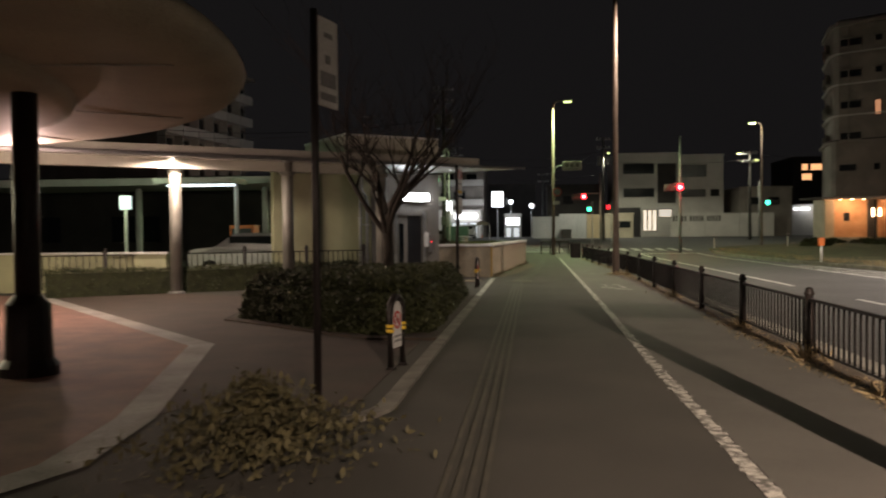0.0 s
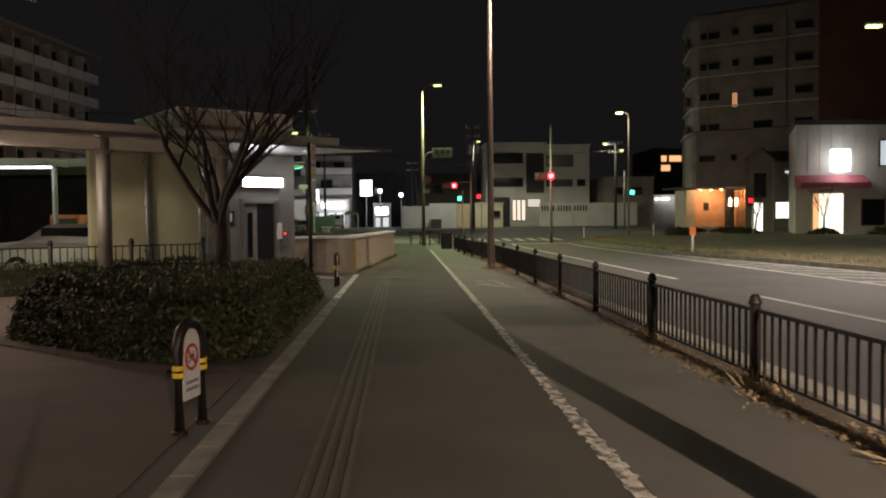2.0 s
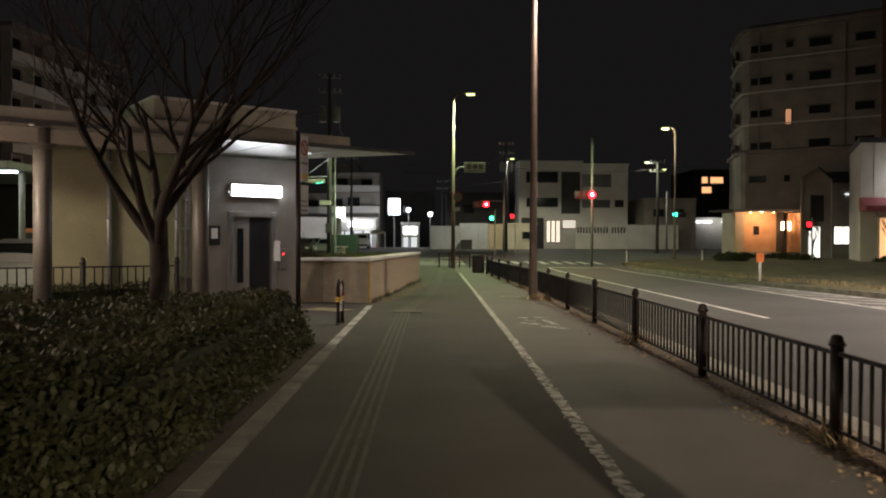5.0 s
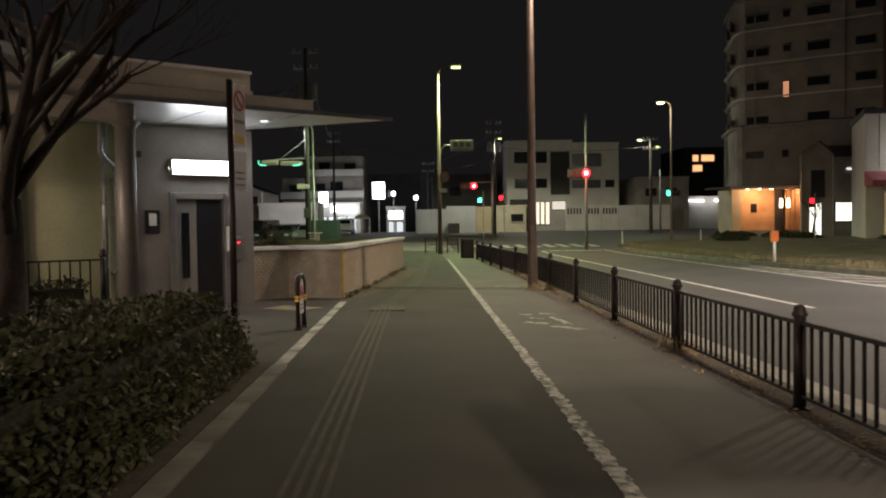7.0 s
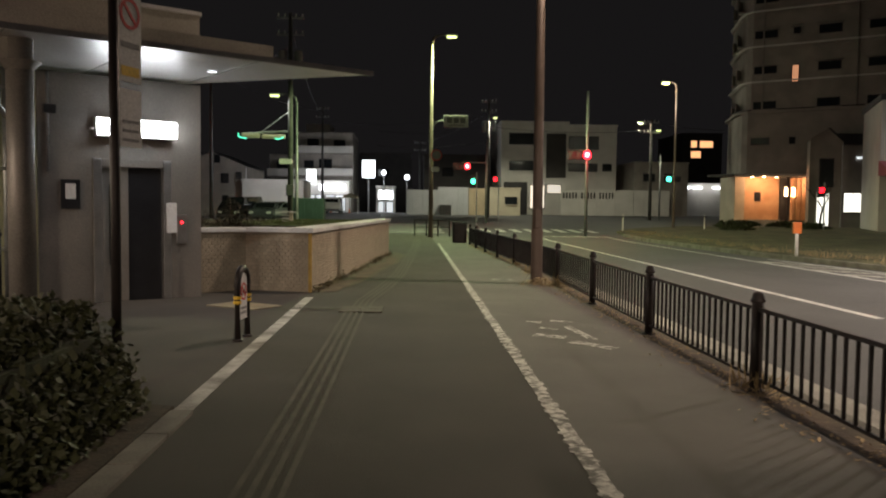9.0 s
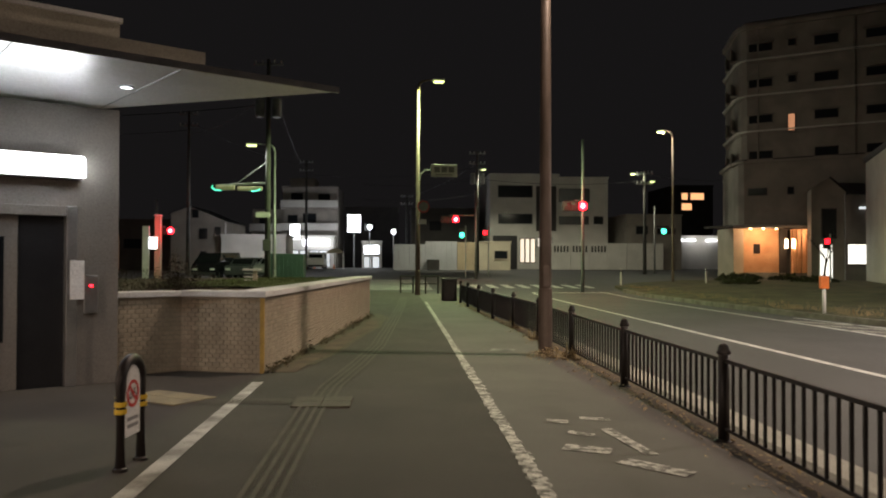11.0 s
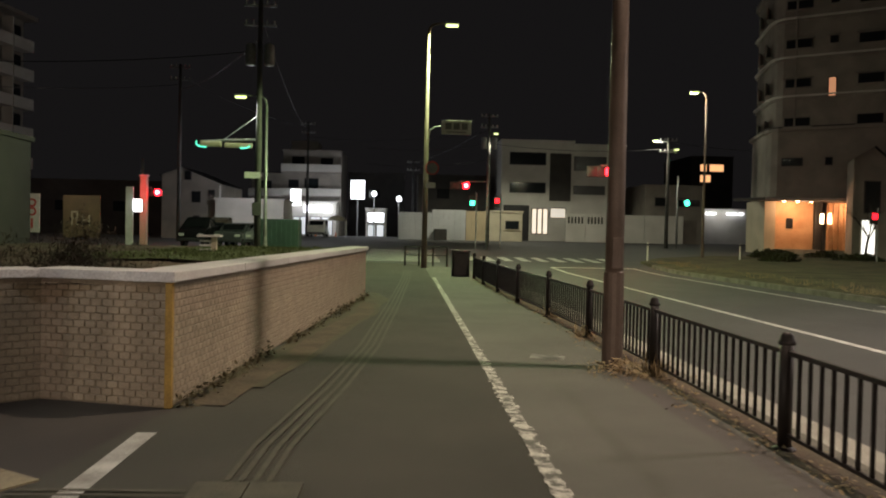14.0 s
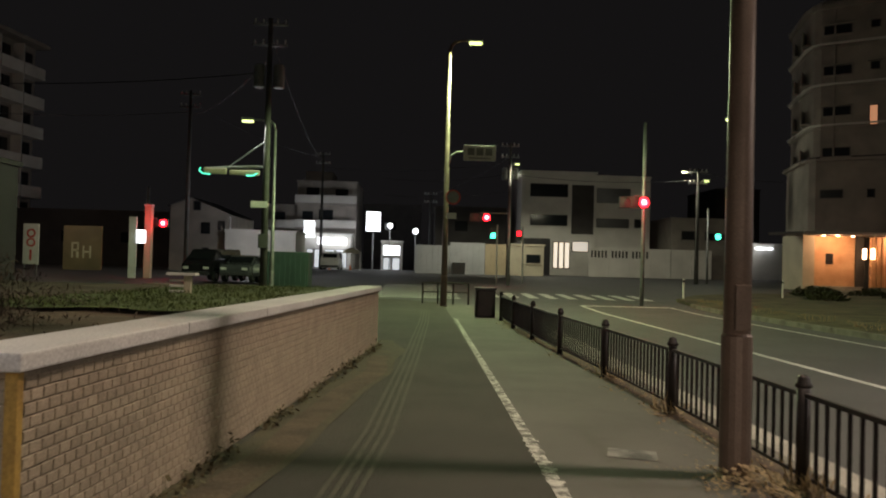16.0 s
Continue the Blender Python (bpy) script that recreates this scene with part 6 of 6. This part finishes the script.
# signal arm with green lamps on the tall utility pole
ga = thing("signal_arm", Matrix.Translation((-6.3, 57.5, 0)), "signal arm with green lamps on the utility pole", "traffic light")
part("arm", tube([(0, 0, 5.5), (-1.3, 0, 5.45), (-2.5, 0, 5.35)], 0.06, seg=8), GALV, ga)
part("stay", tube([(0, 0, 6.6), (-1.5, 0, 5.48)], 0.02, seg=6), GALV, ga)
hs = part("housing", box(-2.6, -1.6, -0.10, 0.10, 5.12, 5.40, bevel=0.08), CREAM, ga)
part("green_edge", tube([(-2.72, -0.06, 5.38), (-2.78, -0.06, 5.26), (-2.62, -0.06, 5.14), (-2.3, -0.1, 5.1)], 0.03, seg=6), NEON, hs, "green glow of the lens edge")
hs2 = part("housing", box(-1.5, -0.2, -0.10, 0.10, 5.1, 5.34, bevel=0.08), CREAM, ga)
part("green_edge", tube([(-0.75, -0.11, 5.08), (-0.45, -0.11, 5.1), (-0.3, -0.11, 5.2)], 0.03, seg=6), NEON, hs2, "green glow of the lens edge")

# small metal step rack on the bed
cm = thing("step_rack", pose(-3.05, 34.0, 0.98), "small pale metal rack with rungs on the planting bed", "rack")
part("top_slab", box(0.02, 0.42, -0.10, 0.10, 0.29, 0.325, bevel=0.006), CAP, cm)
part("post", box(0.25, 0.34, -0.05, 0.05, -0.1, 0.288, bevel=0.008), CREAM, cm)
for k in range(4):
    part("rung", box(0.05, 0.248, -0.04, 0.0, -0.02 + k * 0.075, 0.01 + k * 0.075, bevel=0.005), CAP, cm)

# plate on the utility pole, and the stall before the shop
pp = thing("pole_plate", Matrix.Translation((-6.23, 57.5, 0)), "small white plate strapped to the utility pole", "sign")
part("plate", box(-0.58, 0.12, -0.24, -0.20, 3.72, 4.0, bevel=0.01), WHITEP, pp)
part("strap", lathe([(0.17, 3.80), (0.175, 3.82), (0.175, 3.90), (0.17, 3.92)], 14, cap=False), STEEL, pp)
part("bracket", box(-0.03, 0.03, -0.20, -0.12, 3.80, 3.92), STEEL, pp)
part("control_box", box(-0.20, 0.20, -0.38, -0.12, 2.0, 2.6, bevel=0.02), POLECONC, pp)
tn = thing("stall_tent", Matrix.Translation((-6.2, 102.0, 0.5)), "small white stall tent before the bright shop", "tent")
bm = bmesh.new()
rim = [bm.verts.new(p) for p in ((-0.9, -0.9, 1.85), (0.9, -0.9, 1.85), (0.9, 0.9, 1.85), (-0.9, 0.9, 1.85))]
mid = [bm.verts.new(p) for p in ((-0.65, -0.65, 2.2), (0.65, -0.65, 2.2), (0.65, 0.65, 2.2), (-0.65, 0.65, 2.2))]
tip = bm.verts.new((0, 0, 2.42))
for k in range(4):
    bm.faces.new((rim[k], rim[(k + 1) % 4], mid[(k + 1) % 4], mid[k]))
    bm.faces.new((mid[k], mid[(k + 1) % 4], tip))
bmesh.ops.solidify(bm, geom=list(bm.faces), thickness=0.02)
part("cover", bm, CREAM, tn)
for x in (-0.85, 0.85):
    for y in (-0.85, 0.85):
        part("leg", tube([(x, y, -0.05), (x, y, 1.86)], 0.03, seg=8), WHITEP, tn)

# far lamp heads on the utility poles
for (x, y, z, s) in ((8.2, 88.2, 9.8, 1), (21.0, 85.2, 9.2, -1), (22.6, 84.8, 8.5, 1)):
    fl = thing("pole_lamp", Matrix.Translation((x, y, z)), "small lit lamp fixed to a utility pole", "street lamp", "pole lamps")
    part("bracket", tube([(-0.6 * s, 0.0, -0.1), (0, 0, 0.1)], 0.03, seg=6), GALV, fl)
    part("head", box(-0.25, 0.25, -0.12, 0.12, 0.06, 0.14, bevel=0.02), GALV, fl)
    part("lens", box(-0.16, 0.16, -0.12, 0.08, -0.03, 0.058, bevel=0.02), LAMPW, fl, "glowing lens")

# ---- terminal beyond the low wall ----
sh = thing("bus_shelter", Matrix.Translation((-12.5, 28.5, 0)), "bus shelter with a pale flat roof", "shelter")
part("roof", box(-1.0, 1.9, -0.8, 0.8, 3.3, 3.5, bevel=0.03), SOFFIT, sh)
part("light_strip", box(-0.8, 1.7, -0.1, 0.1, 3.24, 3.298), glow("shelter_tube", (0.85, 0.95, 1.0), 3.0), sh)
for x in (-0.7, 1.6):
    part("post", tube([(x, 0.5, 0), (x, 0.5, 3.3)], 0.08, seg=12), SOFFIT, sh)
st = thing("stop_sign_post", Matrix.Translation((-14.7, 28.0, 0)), "stop post with a small square lit panel", "sign")
part("post", tube([(0, 0, 0), (0, 0, 2.5)], 0.06, seg=10), WHITEP, st)
part("panel", box(-0.22, 0.22, -0.05, 0.05, 2.4, 2.9, bevel=0.02), glow("pale_panel", (0.75, 0.9, 1.0), 0.35), st)
vm = thing("vending_machine", pose(-11.7, 32, 0), "orange vending machine beside the shelter", "vending machine")
part("body", box(-0.5, 0.5, -0.35, 0.35, 0, 1.83, bevel=0.02), ORANGE, vm)
part("window", box(-0.42, 0.42, -0.365, -0.352, 1.0, 1.7), DARK, vm)
part("slot", box(-0.3, 0.3, -0.37, -0.352, 0.25, 0.45), INK, vm)
window_block("terminal_block", -34, -14, 44, 52, 0, 4.6, DARKWALL, "dark low terminal building beyond the stops", rows=[(-30, -27, 1.0, 2.6, GLASS), (-24, -21, 1.0, 2.6, GLASS)])
sl = structure("terminal_roof", box(-26, -10, 33, 38, 3.6, 3.9), SOFFIT, "long pale roof slab over the bus bays")
for x in (-24, -18, -12):
    tagged(link("bay_column", tube([(x, 35.5, 0), (x, 35.5, 3.6)], 0.14, seg=14), SOFFIT, None, True), "pale round column of the bus bays", "column", "bay columns")

# ---- tiles of the planter wall (last) ----


def tile_mesh(w, h, d):
    bm = box(0, w, -d, 0.0, 0, h)
    top = [e for e in bm.edges if all(v.co.y < -d * 0.5 for v in e.verts)]
    bmesh.ops.bevel(bm, geom=top, offset=0.004, segments=1, affect="EDGES")
    me = bpy.data.meshes.new("brick")
    bm.to_mesh(me)
    bm.free()
    me.materials.append(TILE)
    return me


TW, TH = 0.097, 0.052
FULL, HALF = tile_mesh(TW, TH, 0.012), tile_mesh(TW / 2 - 0.004, TH, 0.012)


def tile_face(a, b, limit):
    """Running-bond tiles over a face; the nearest become objects, the rest one mesh."""
    d = (b - a).normalized()
    n = Vector((-d.y, d.x))
    base_m = Matrix(((d.x, n.x, 0, a.x), (d.y, n.y, 0, a.y), (0, 0, 1, 0), (0, 0, 0, 1)))
    L = (b - a).length
    rows = int((WALL_H - 0.012) / (TH + 0.008))
    verts, faces = [], []
    made = 0
    cols = int(L / (TW + 0.008)) + 1
    for i in range(cols):
        for r in range(rows):
            off = (r % 2) * (TW + 0.008) / 2
            x = i * (TW + 0.008) - off
            me = FULL
            if x < 0:
                x, me = 0.0, HALF
            cut = 1.0
            if x + TW > L - 0.002:
                cut = (L - 0.004 - x) / TW
                if cut < 0.12:
                    continue
            m = base_m @ Matrix.Translation((x + 0.002, 0, 0.012 + r * (TH + 0.008))) @ Matrix.Diagonal((cut, 1, 1, 1))
            if made < limit:
                ob = new("brick", me)
                ob.parent = planter
                ob.matrix_basis = m
                made += 1
            else:
                k = len(verts)
                verts.extend(tuple(m @ v.co) for v in me.vertices)
                faces.extend([tuple(k + j for j in p.vertices) for p in me.polygons])
    if verts:
        me = bpy.data.meshes.new("bricks")
        me.from_pydata(verts, [], faces)
        me.materials.append(TILE)
        ob = tagged(new("bricks", me), kind="stuff")
        ob.parent = planter


tile_face(WA, WB, 220)
tile_face(WC, WA, 80)
tile_face(WD, WC, 0)
